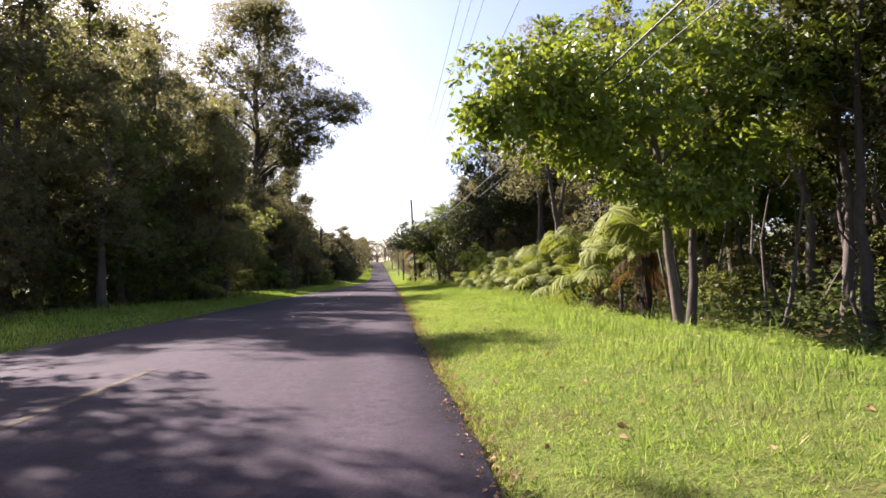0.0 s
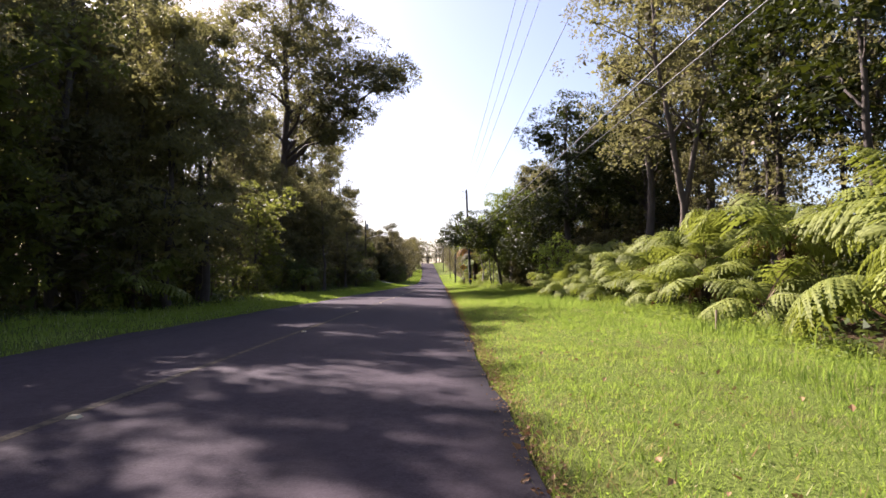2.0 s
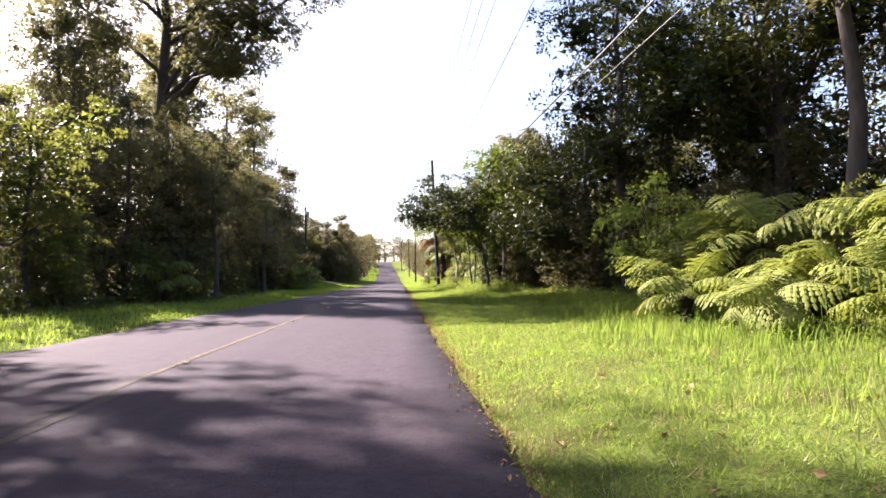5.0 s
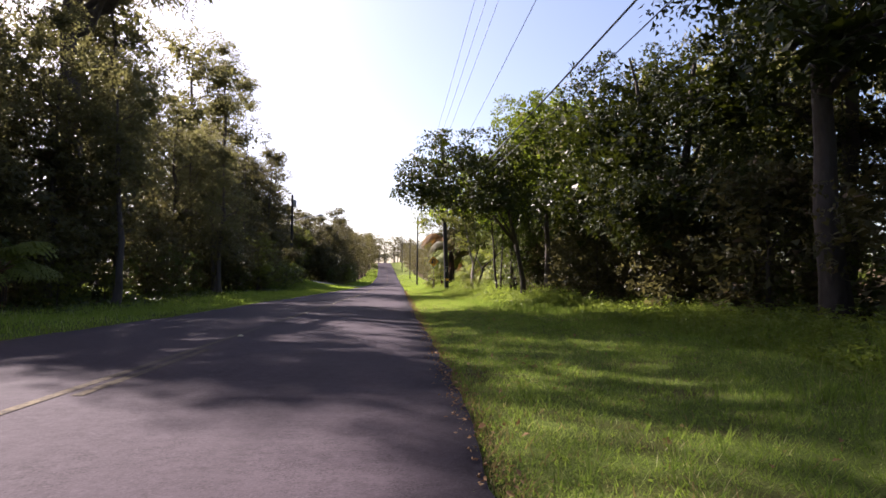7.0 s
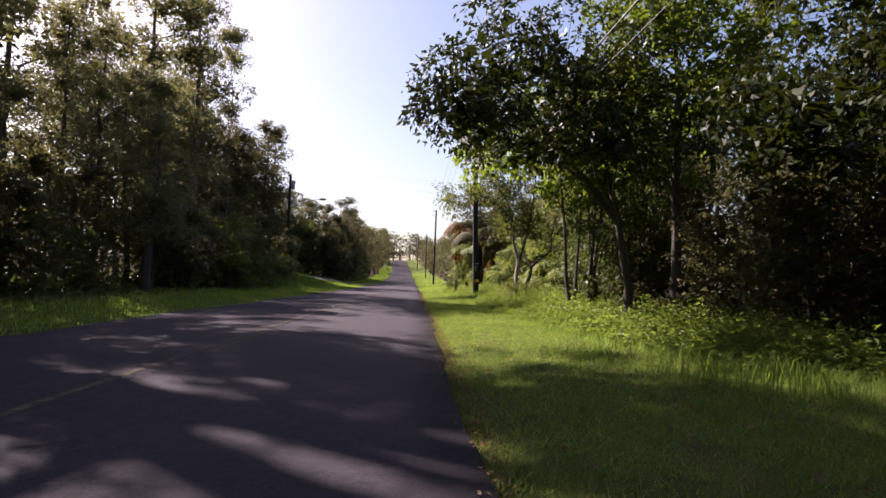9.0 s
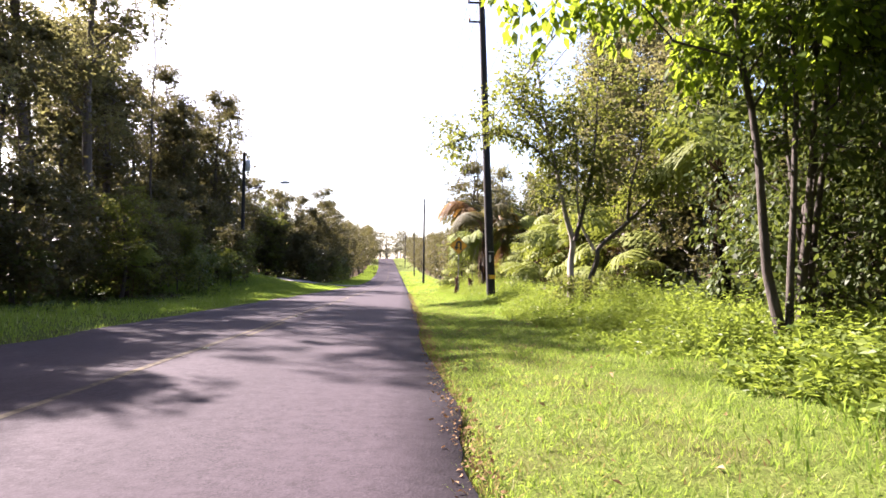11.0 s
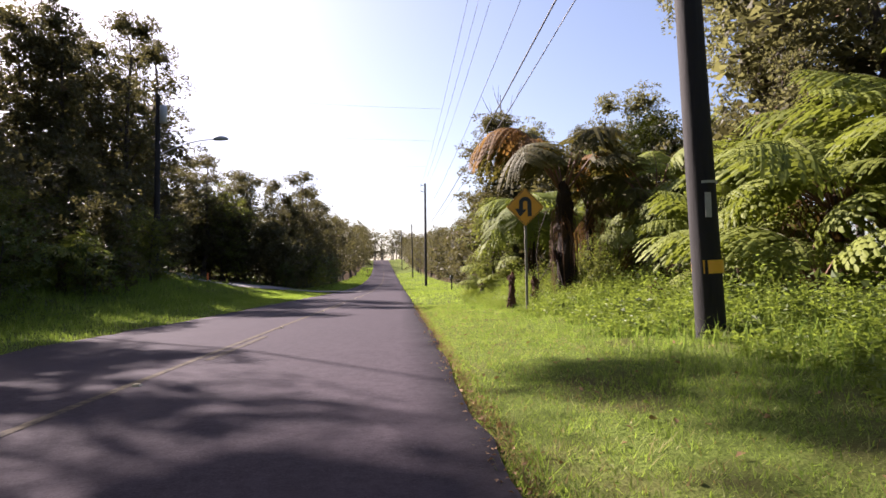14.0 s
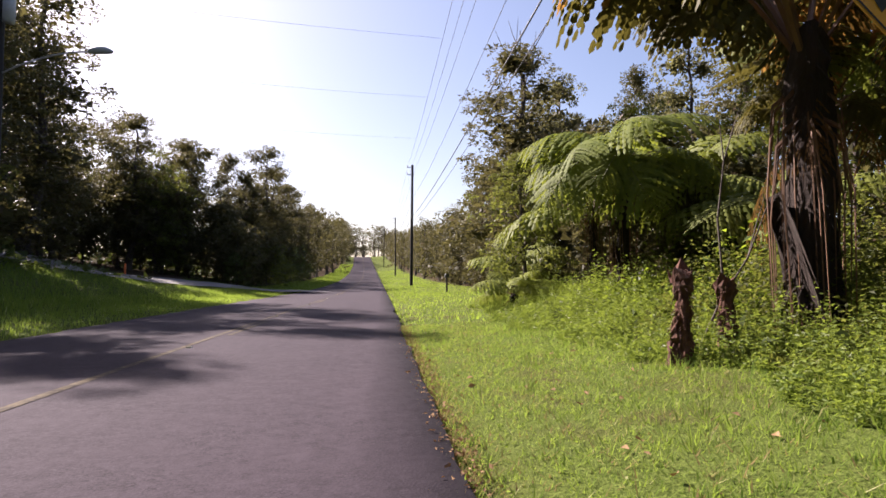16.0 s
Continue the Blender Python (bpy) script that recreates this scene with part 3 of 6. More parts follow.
# added tree: thin trunk, small crown above the view, only to cast shade
SHADE_TREE = wild_tree("shade_tree", 27, 20, 0.09, 0.86, 5, 1.35, 8, 0.5, 60, 0.15, (M_BARK_DARK, M_OHIA), "oval", 0.5)

LAB = {"ohia": "tall grey-green forest tree with a sparse clumpy crown", "mid": "leafy mid-height forest tree on the roadside",
       "cone": "slender dark green tree with a pointed crown", "shrub": "leafy green shrub at the forest edge"}

# placed so its unseen crown throws a shade band over road and verge
plant(SHADE_TREE, -15.2, 100.9, 19.0, 0, "added slender tree whose unseen high crown shades the verge", group="forest trees")
# single tall trees: mesh, x, y, height, turn
for me4, x, y, h, turn in (
    (OHIA_A, -15, 34, 14, 0), (OHIA_B, -19, 50, 22, 40), (OHIA_A, -20.5, 93.6, 12.5, 80),
    (MID_A, -22.6, 121.3, 8, 200), (MID_B, -24, 130, 8.5, 300), (OHIA_A, -24, 110, 14, 30), (OHIA_B, -16.5, 91.5, 12, 90),
    (OHIA_B, -18.5, 99, 13, 150), (OHIA_B, -22, 104, 14, 120), (OHIA_B, 10.4, 44.6, 17, 20),
    (OHIA_A, 15, 40, 19, 77), (OHIA_B, 17, 33, 18, 180), (OHIA_A, 12.5, 99, 16, 0), (OHIA_C, 11.9, 97.6, 14.5, 50), (OHIA_C, 13.6, 95.5, 15, 170), (OHIA_C, 9.8, 124, 12, 10),
    (OHIA_C, 12.5, 110, 10, 200), (OHIA_C, 17, 58, 11, 0), (OHIA_C, 17, 67, 11, 140), (OHIA_B, 14, 90, 14, 60),
):
    plant(me4, x, y, h, turn, LAB["ohia"], group="forest trees")

# pale-trunked tree that forks into a V, and a dark crooked one beside it
VEE = lobe_tree("vee", 24, 17.5, 0.22, rough_lobes(24, 17.5, 0.5, 14, 2.6, "oval", 0.5) + [(-2.2, 0.3, 6.4, 1.1, 1.1, 0.8), (1.6, 0.8, 5.6, 1.0, 1.0, 0.7), (-2.6, 1.2, 8.6, 1.5, 1.5, 1.1), (-3.2, 0.8, 11.0, 1.7, 1.7, 1.2), (-1.4, 1.6, 7.4, 1.3, 1.3, 1.0), (0.4, 1.8, 8.8, 1.4, 1.4, 1.1), (-3.6, 1.0, 13.0, 1.5, 1.5, 1.1)], 10, 0.6, 64, 0.13, (M_BARK_NEAR, M_OHIA), fill=60, fork=0.42, lines=(
    ([(0, 0, -0.3), (0.02, 0, 2.0), (0.1, 0, 4.0), (-0.2, 0.1, 6.8), (-0.7, 0.1, 9.5), (-1.05, 0, 11.0), (-1.0, 0.1, 13.4), (-1.4, 0.2, 15.6)], 0.2, 0.05),
    ([(0.1, 0, 3.8), (0.35, 0, 5.0), (0.62, -0.1, 6.8), (1.0, -0.1, 8.7), (1.4, 0, 10.5), (1.5, 0.1, 13.0), (1.9, 0.1, 15.8)], 0.16, 0.04)))
plant(VEE, 10.85, 40.8, 17.5, 0, "tall tree with a pale trunk forked into a V", group="forest trees")
CROOKED = lobe_tree("crooked", 25, 14, 0.16, [(-0.8, 0.2, 11.0, 1.6, 1.6, 1.1), (0.4, 0.6, 12.6, 1.8, 1.8, 1.2), (2.4, 0.2, 9.6, 1.5, 1.5, 1.0), (4.2, -0.2, 11.6, 1.8, 1.8, 1.2), (3.0, 0.8, 13.0, 1.7, 1.7, 1.1), (-1.6, -0.4, 8.4, 1.0, 1.0, 0.7)],
    11, 0.55, 66, 0.14, (M_BARK_DARK, M_OHIA), fill=60, fork=0.4, lines=(
    ([(0, 0, -0.3), (0, 0, 2.8), (0.2, 0, 3.8), (0.8, 0.1, 5.6), (0.75, 0.1, 7.2), (-0.4, 0, 8.8), (-0.7, 0.1, 11.4)], 0.17, 0.04),
    ([(0.05, 0, 2.7), (1.35, 0, 4.9), (2.3, -0.1, 6.4), (3.65, -0.1, 7.6), (4.1, 0, 9.0), (4.2, 0.1, 11.6)], 0.13, 0.04)))
plant(CROOKED, 11.95, 38.5, 14, 0, "dark crooked tree with two long leaning limbs", group="forest trees")

# taller dense trees that close the forest beside the road
DENSE = wild_tree("dense", 17, 15, 0.2, 0.2, 15, 2.2, 7, 0.6, 72, 0.15, (M_BARK_DARK, M_OHIA), "oval", 0.48)
for x, y, h, turn in (
    (-20.8, 45.5, 14, 0), (-17.5, 41.5, 14.5, 60), (-19.5, 39, 17, 120), (-12.8, 40, 13, 20), (-13.0, 34.5, 14, 75), (-12.4, 28.5, 13.5, 140),
    (-15.8, 55.5, 9, 90), (-12.3, 59, 9.5, 170), (-16.2, 61, 14, 220), (-12.0, 63.5, 10.5, 320), (-11.6, 67.5, 9.5, 10),
    (-17, 66, 16, 45), (-9.7, 38.2, 12, 12), (-10.6, 40.3, 12.5, 280), (-14.2, 24.5, 16.5, 33), (-16.5, 62.5, 17.5, 66), (-14.5, 41, 14, 300), (-19.5, 72, 17, 99), (-12.5, 23, 13, 300), (-18, 84, 14, 155), (-18.5, 87, 12, 205),
    (-9.9, 13.0, 11.5, 40), (-10.8, 11.4, 12, 130), (-9.6, 8.4, 10.5, 250), (-10.2, 5, 11, 90), (-11.4, 31.4, 12.4, 200), (-11.6, 37.2, 13, 110), (-12.6, 79.8, 10, 35)):
    plant(DENSE, x, y, h, turn, "tall dense olive green tree in the roadside forest", group="forest trees")
DARKWOOD = wild_tree("darkwood", 18, 12, 0.17, 0.5, 10, 2.6, 7, 0.65, 44, 0.19, (M_BARK_DARK, M_SHADE_LEAF), "flat", 0.5, twig=False)
for x, y, h, turn in (
    (10.6, 14.5, 10, 0), (12.5, 17.5, 7, 70), (11.8, 21.5, 6.5, 140), (14.5, 15, 12, 200), (16.5, 20.5, 8.5, 260), (13.2, 26, 8, 320), (16.5, 25, 7, 30), (18, 18, 13, 100),
    (12.0, 30.5, 12, 160), (15, 31, 9, 220), (19, 29, 8, 290), (12.8, 36, 12, 10), (16, 37, 10.5, 80), (10.8, 11, 10, 120), (14, 10, 11, 180), (9.2, 101.5, 6.5, 15), (10.8, 105.5, 7, 95), (8.8, 110.5, 6.5, 190), (9.4, 88, 5, 310), (9.6, 83, 5, 130)):
    plant(DARKWOOD, x, y, h, turn, "dark-trunked forest tree with a dense shady canopy", group="forest trees")

BANK = wild_tree("bank", 20, 13, 0.2, 0.2, 14, 2.0, 8, 0.56, 62, 0.15, (M_BARK_DARK, M_OLIVE), "oval", 0.5)
BANK_B = wild_tree("bank_b", 23, 12, 0.18, 0.38, 11, 1.7, 8, 0.52, 62, 0.15, (M_BARK_DARK, M_OLIVE), "vase", 0.5)
BUSHY = wild_tree("bushy", 19, 5, 0.09, 0.1, 11, 2.2, 7, 0.5, 27, 0.18, (M_BARK_DARK, M_OLIVE), "flat", 0.45, twig=False, flat=0.6)
for x, y, h, turn in (
    (-14.5, 97, 4.2, 0), (-13.6, 100.5, 4, 50), (-15.6, 103, 5, 100), (-14, 106.5, 4.6, 150), (-16.4, 109.5, 5.5, 200), (-14.6, 113, 5, 250), (-17, 116, 5.5, 300), (-18.6, 112, 6, 20),
    (-12.8, 92.5, 4, 80), (-13, 88, 4.5, 140), (-15, 119, 4, 330), (-10.8, 138, 4.5, 10), (-12.4, 140.5, 6, 70), (-10.6, 143, 5, 130), (-12.6, 146, 6.5, 190), (-10.9, 149, 5, 250),
    (-13, 152.5, 6.5, 310), (-11.2, 156, 5.5, 40), (-13.4, 160, 7, 110), (-11.8, 165, 6, 170), (-13.6, 170, 7, 230), (-16, 137, 6.5, 290), (-18.5, 135.5, 6.5, 350), (-21, 133, 6.5, 60),
    (-15.6, 139, 5, 25), (-17.6, 137.4, 5.5, 95), (-20.2, 134.4, 5.5, 165), (-22.6, 131.6, 6, 235), (-13.4, 141.8, 4.6, 305), (-24.5, 128, 6, 15),
    (-23.5, 130, 7, 120), (-25.5, 126, 7, 180), (-20.5, 121.5, 5, 240), (-23, 119, 6, 15)):
    plant(BUSHY, x + float(bend(y)), y, h, turn, "dense dark bush on the roadside bank", "bush", "bush", "bank bushes")
for k in range(23):
    y = 21 + 3.3 * k
    h = (3.4, 5.0, 4.2, 5.6, 3.8)[k % 5] * (0.55 if 38 < y < 53 else 0.7 if y > 78 else 1.0)
    plant(BUSHY, -11.6 - 0.9 * (k % 3), y, h, 67 * k, "dense dark bush under the forest trees", "bush", "bush", "forest edge bushes")

# shady growth behind the verge
for k in range(12):
    plant(BUSHY, 6.6 + 0.7 * (k % 3) + float(bend(103 + 4.2 * k)), 103 + 4.2 * k, (2.6, 3.6, 3.0, 4.2)[k % 4], 59 * k, "dense dark bush at the edge of the verge", "bush", "bush", "forest edge bushes")
for k in range(11):
    plant(BUSHY, 18.0 + 1.7 * (k % 3), 8 + 4.4 * k, (4.6, 5.6, 5.0)[k % 3], 83 * k, "dense dark bush deep in the forest", "bush", "bush", "forest edge bushes", wide=1.25)
for k in range(15):
    y = 62.5 + 3.6 * k
    plant(BUSHY, 9.0 + 1.1 * (k % 3), y, (3.6, 4.6, 4.0, 5.2)[k % 4], 71 * k, "dense dark bush behind the ferns", "bush", "bush", "forest edge bushes")
for k in range(4):
    plant(DARKWOOD, 13.0 + 1.6 * (k % 3), 63 + 5.6 * k, 8.0 + 0.9 * (k % 4), 53 * k, "dark-trunked forest tree with a dense shady canopy", group="forest trees")
for x, y, h in ((9.5, 64.5, 6.5), (10.5, 69.5, 7), (8.8, 74.5, 6), (11, 77.5, 7)):
    plant(DARKWOOD, x, y, h, 90 * x, "dark-trunked forest tree with a dense shady canopy", group="forest trees")

# forest wall on both sides
rng = np.random.default_rng(7)


def forest(side, x0, x1, y0, y1, step, kinds, hs, low=()):
    y = y0
    while y < y1:
        x = side * rng.uniform(x0, x1) + float(bend(y))
        yy = y + rng.uniform(-0.4, 0.4) * step
        k = rng.integers(len(kinds))
        h = rng.uniform(*hs)
        me4, lab = kinds[k]
        if any(a < yy < b for a, b in low):
            y += step
            continue
        if side > 0 and yy < 26:
            h *= 0.55
        plant(me4, x, yy, h, rng.uniform(0, 360), LAB[lab], "shrub" if lab == "shrub" else "tree", "shrub" if lab == "shrub" else "tree",
              "roadside shrubs" if lab == "shrub" else "forest trees")
        y += step


MIX = [(MID_A, "mid"), (OHIA_C, "ohia"), (OHIA_C, "ohia"), (MID_B, "mid"), (OHIA_B, "ohia")]
TALL = [(BACK_A, "ohia"), (BACK_A, "ohia"), (BACK_B, "cone")]
BACKMIX = [(BACK_C, "mid"), (BACK_A, "ohia"), (BACK_C, "mid")]
BUSH = [(SHRUB_A, "shrub"), (SHRUB_B, "shrub")]
GAPS = ((38, 57), (69, 76), (88, 96))
forest(-1, 10, 17, 6, 20, 2.6, BACKMIX, (3.8, 5.2))
forest(-1, 9.6, 11.5, 20, 82, 4.2, MIX, (7, 9.5), GAPS)
forest(-1, 10.6, 12.5, 83, 110, 2.7, [(BUSHY, "shrub"), (BUSHY, "shrub"), (MID_B, "mid")], (2.6, 4.2))
forest(-1, 13, 16.5, 23, 40, 4.6, TALL + MIX, (10, 13))
forest(-1, 13, 16.5, 41, 68, 5.0, BACKMIX + TALL, (7, 9))
forest(-1, 13, 16.5, 77, 90, 5.0, BACKMIX + TALL, (9, 12))
forest(-1, 18, 24, 25, 60, 7.0, TALL, (12, 15))
forest(-1, 17, 21, 40, 68, 5.5, TALL, (11, 15))
forest(-1, 20, 27, 66, 108, 8.0, TALL, (9, 12))
forest(-1, 10.2, 11.4, 14, 97, 4.2, BUSH, (1.2, 2.4))
forest(1, 11, 14, 16, 62, 5.0, BACKMIX + MIX, (6, 10))
forest(1, 15, 22, 10, 110, 8.0, TALL, (11, 16))
forest(1, 10, 12.5, 76, 112, 5.0, BACKMIX + MIX, (5, 7))
forest(1, 9, 12, 22, 62, 5.0, BUSH, (1.5, 3))
forest(-1, 10.5, 13.5, 142, 180, 3.4, [(BANK, "ohia"), (BACK_C, "mid")], (7.5, 10.5))
forest(-1, 15, 22, 137, 180, 6.0, TALL, (7.5, 10))
forest(-1, 9.5, 11, 138, 180, 5.0, BUSH, (2, 4))
forest(-1, 13, 15, 99, 118, 4.0, BUSH, (2, 3.2))
forest(-1, 20, 25, 121, 139, 2.4, [(MID_A, "mid"), (BACK_C, "mid")], (6, 8.2))
forest(-1, 25, 31, 112, 140, 3.5, BACKMIX, (6, 8.5))
forest(-1, 14, 18, 136, 142, 2.0, [(MID_B, "mid"), (BACK_C, "mid")], (6.5, 9))
forest(1, 7.0, 9.5, 112, 180, 4.6, [(BANK, "ohia"), (BACK_C, "mid"), (BUSHY, "shrub")], (5.5, 9))
forest(1, 11, 16, 112, 180, 7.0, TALL, (9, 13))
far_wood = Build()
far_parts = [tuple(np.array([v.co for v in m.vertices]) for m in (kind[0], kind[2])) + tuple([tuple(p.vertices) for p in m.polygons] for m in (kind[0], kind[2])) for kind in (FAR_A, FAR_B)]


def far_row(side, x0, x1, y0, y1, step, hs, wide=1.0):
    y = y0
    while y < y1:
        x = side * rng.uniform(x0, x1) + float(bend(y))
        k = int(rng.integers(2))
        h = rng.uniform(*hs) / (12, 9)[k]
        a = rng.uniform(0, 6.28)
        for col in (0, 1):
            P, faces = far_parts[k][col], far_parts[k][col + 2]
            Q = np.stack([(P[:, 0] * math.cos(a) - P[:, 1] * math.sin(a)) * h * wide + x, (P[:, 0] * math.sin(a) + P[:, 1] * math.cos(a)) * h * wide + y, P[:, 2] * h + gz(x, y)], -1)
            for n in (3, 4):
                sel = [f for f in faces if len(f) == n]
                if sel:
                    far_wood.add(Q, np.array(sel), col)
        y += step


far_row(-1, 9, 14, 180, 330, 7.0, (10, 14))
far_row(-1, 16, 24, 180, 330, 10.0, (10, 14))
far_row(1, 6, 10, 180, 330, 7.0, (7, 10))
far_row(1, 13, 20, 180, 330, 11.0, (9, 12))
far_row(-1, 28, 36, 20, 180, 13.0, (8, 12))
far_row(1, 24, 32, 5, 180, 13.0, (8, 12))
far_row(1, -40, 30, 345, 352, 0.28, (9, 15), 1.3)
far_row(1, -14, 4, 338, 345, 0.7, (4, 6), 1.5)
tagged(new("far_woods", far_wood.mesh("far_woods", [M_BARK_DARK, M_OLIVE])), "distant green woods on both sides of the road", "woods", kind="stuff")

# large tree leaning out over the left side
BIG = lobe_tree("big", 61, 31, 0.5, [lobe for lobe in rough_lobes(61, 31, 0.48, 26, 6.6, "oval", 0.42) if lobe[1] > -4.0] + [
    (5.6, -1.5, 15.6, 2.6, 2.4, 0.9), (8.2, -2.0, 17.6, 2.6, 2.2, 0.8), (9.4, -1.0, 19.2, 2.0, 2.0, 0.7), (6.4, 1.5, 20.5, 2.8, 2.4, 1.0), (3.6, -1.0, 13.4, 2.0, 2.0, 0.9)],
    22, 1.1, 82, 0.32, (M_BARK_DARK, M_OHIA), aspect=0.26, fill=80, fork=0.36, split=True)
plant(BIG, -13.8, 68.0, 31, 0, "very tall dark tree with spreading feathery limbs over the road", group="forest trees")

# broad-leaved tree by the verge
NEAR = lobe_tree("near", 71, 8.6, 0.15, [
    (-2.2, -0.6, 4.4, 1.0, 0.9, 0.6), (-0.9, -0.6, 3.5, 1.0, 0.9, 0.6), (0.5, -0.3, 3.1, 0.9, 0.8, 0.5), (1.2, 0.2, 4.0, 1.0, 0.9, 0.6), (-4.2, -1.8, 5.6, 1.1, 1.1, 0.8), (-4.8, -1.7, 4.8, 0.8, 0.8, 0.5), (-3.0, -1.2, 4.7, 1.1, 1.1, 0.8), (-2.6, -0.4, 6.0, 1.5, 1.5, 1.0), (-1.2, -0.8, 5.2, 1.3, 1.3, 0.9), (-1.4, 0.6, 7.2, 1.7, 1.6, 1.1), (0.3, -0.6, 6.2, 1.5, 1.5, 1.0),
    (0.9, 0.6, 7.6, 1.5, 1.4, 1.0), (0.2, 0.8, 5.0, 1.2, 1.1, 0.8), (1.8, -0.6, 5.7, 1.1, 1.1, 0.7), (-3.4, -1.8, 5.6, 1.0, 1.0, 0.7), (2.7, 0.6, 7.0, 1.2, 1.1, 0.8)],
    19, 0.46, 72, 0.165, (M_BARK_NEAR, M_BRIGHT), lean=(-0.9, 0.1), aspect=0.6, fill=90, fork=0.4, split=True, quad=True)
NEAR_B = lobe_tree("near_b", 72, 8.8, 0.13, [
    (1.7, 0.0, 4.7, 1.1, 1.1, 0.7), (2.8, -0.8, 6.6, 1.3, 1.2, 0.8), (3.5, 0.8, 5.2, 1.1, 1.1, 0.7), (1.4, 0.4, 7.6, 1.4, 1.3, 0.9), (4.6, -0.2, 7.2, 1.3, 1.3, 0.9)],
    18, 0.46, 70, 0.165, (M_BARK_DARK, M_BRIGHT), lean=(1.2, 0.3), aspect=0.6, fill=90, fork=0.4, split=True, quad=True)
ob = plant(NEAR, 7.1, 16.5, 8.6, 0, "broad-leaved tree forked at the ground, pale lower trunks")
for nm, me1 in [("trunk", NEAR_B[0])] + [("limb", me1) for me1 in NEAR_B[1]] + [("crown", NEAR_B[2])]:
    part(nm, me1, ob).matrix_basis = pose(0.42, 0.25, 0)
plant(NEAR, 10.9, 22.5, 6.6, 130, "broad-leaved tree with bright backlit leaves and a dark trunk")
for x, y, h, turn in ((11.2, 16.2, 10, 0), (12.6, 19.4, 11, 50), (14.2, 17.2, 12, 100), (13.4, 24.5, 12, 150), (15.5, 13.5, 11, 200), (16.5, 21, 13, 250), (13.2, 44, 17, 10), (16.5, 47.5, 16, 300)):
    plant(OHIA_B, x, y, h, turn, "slender dark-trunked forest tree with a high thin crown", group="forest trees")
for me4, x, y, h, turn in (
    (BANK_B, -17, 95.5, 12, 0), (BANK, -19.5, 108, 11.5, 60), (BANK_B, -19.2, 119.5, 12, 200), (MID_A, -15.6, 103, 4.6, 180), (BANK_B, -20, 106, 11.5, 240), (MID_A, -14.2, 105, 3, 20),
    (BANK, -19.5, 113, 14.5, 90), (MID_A, -14.0, 97, 4, 230), (MID_B, -14.6, 109, 3.6, 310), (BANK_B, -17, 111, 12, 140), (BANK, -19, 117, 12.5, 10), (BANK, -21, 125.5, 7.5, 70)):
    plant(me4, x, y, h, turn, "tall dense dark tree on the roadside bank", group="forest trees")

for me4, x, y, top, turn, wide in (
    (OHIA_A, -14.6, 72.5, 17.5, 15, 1.0), (OHIA_B, -17.4, 76, 18.5, 130, 1.0), (OHIA_A, -20.5, 83, 19, 60, 1.0), (OHIA_B, -20.4, 89, 18.0, 190, 1.0),
    (OHIA_A, -14.8, 92.5, 20.5, 30, 0.95), (OHIA_B, -16.2, 90, 20.0, 100, 1.1), (DENSE, 12.2, 98.5, 17.5, 0, 1.1), (DENSE, 14.4, 95, 17, 100, 1.1), (DENSE, 13.6, 91, 15.5, 200, 1.0), (FEATHER, -9.3, 34.4, 10.3, 0, 0.9), (MID_B, -11.0, 50, 6.6, 60, 0.9), (BANK, 6.2, 118, 11.4, 20, 1.5), (BANK, 11.2, 116, 10.2, 200, 0.8), (BANK, 8.6, 126, 11, 130, 1.4), (MID_A, 4.5, 109.6, 5.0, 80, 0.9), (BANK, -16.4, 97.4, 17.4, 45, 1.0), (BANK, -18.4, 101, 16.0, 145, 1.0), (BANK, -16.2, 116, 16.9, 120, 1.0), (BANK, -19.4, 112, 15.0, 220, 1.1), (BANK, -20.5, 118.5, 15.5, 20, 1.1), (BANK, -16.9, 121.5, 17.2, 70, 1.25), (BANK, -19.2, 125, 15.5, 260, 1.25),
    (BANK, -17.6, 135, 12.4, 75, 1.35), (BANK, -15.2, 140, 11.8, 165, 1.35), (BANK, -13.4, 146.5, 12.0, 255, 1.3), (BANK, -11.4, 152.7, 14.0, 345, 1.15), (BANK, -12.6, 159.5, 13.0, 95, 1.3), (BANK, -11.6, 167, 12.5, 185, 1.3),
    (BANK, -20.2, 130.5, 12.2, 275, 1.3), (BANK, -23.5, 126, 12.0, 5, 1.3), (BANK, -16.8, 143.5, 12.5, 215, 1.4), (BANK, -19.8, 138.5, 12.8, 305, 1.4), (BANK, -13.2, 174, 13.5, 35, 1.3)):
    plant(me4, x, y, top - gz(x, y), turn, LAB["mid"] if me4 in (MID_A, MID_B, FEATHER) else "tall dense dark tree rising beside the road", group="forest trees", wide=wide)

# round-crowned trees crowding the verge, their deep shade put into the leaf colour
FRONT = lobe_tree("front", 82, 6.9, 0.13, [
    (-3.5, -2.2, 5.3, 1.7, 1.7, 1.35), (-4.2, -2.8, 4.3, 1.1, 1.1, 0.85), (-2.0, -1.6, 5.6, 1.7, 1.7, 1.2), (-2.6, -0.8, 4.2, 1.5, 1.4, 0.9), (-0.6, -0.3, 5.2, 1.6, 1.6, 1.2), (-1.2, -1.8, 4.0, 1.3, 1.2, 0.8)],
    26, 0.46, 84, 0.13, (M_BARK_DARK, M_SHADE_LEAF), lean=(-1.0, -0.3), fill=240, fork=0.35, split=True, quad=True)
plant(FRONT, 5.2, 67.6, 6.9, 0, "green roadside tree, leaves darkened for shade, hanging over the road edge")
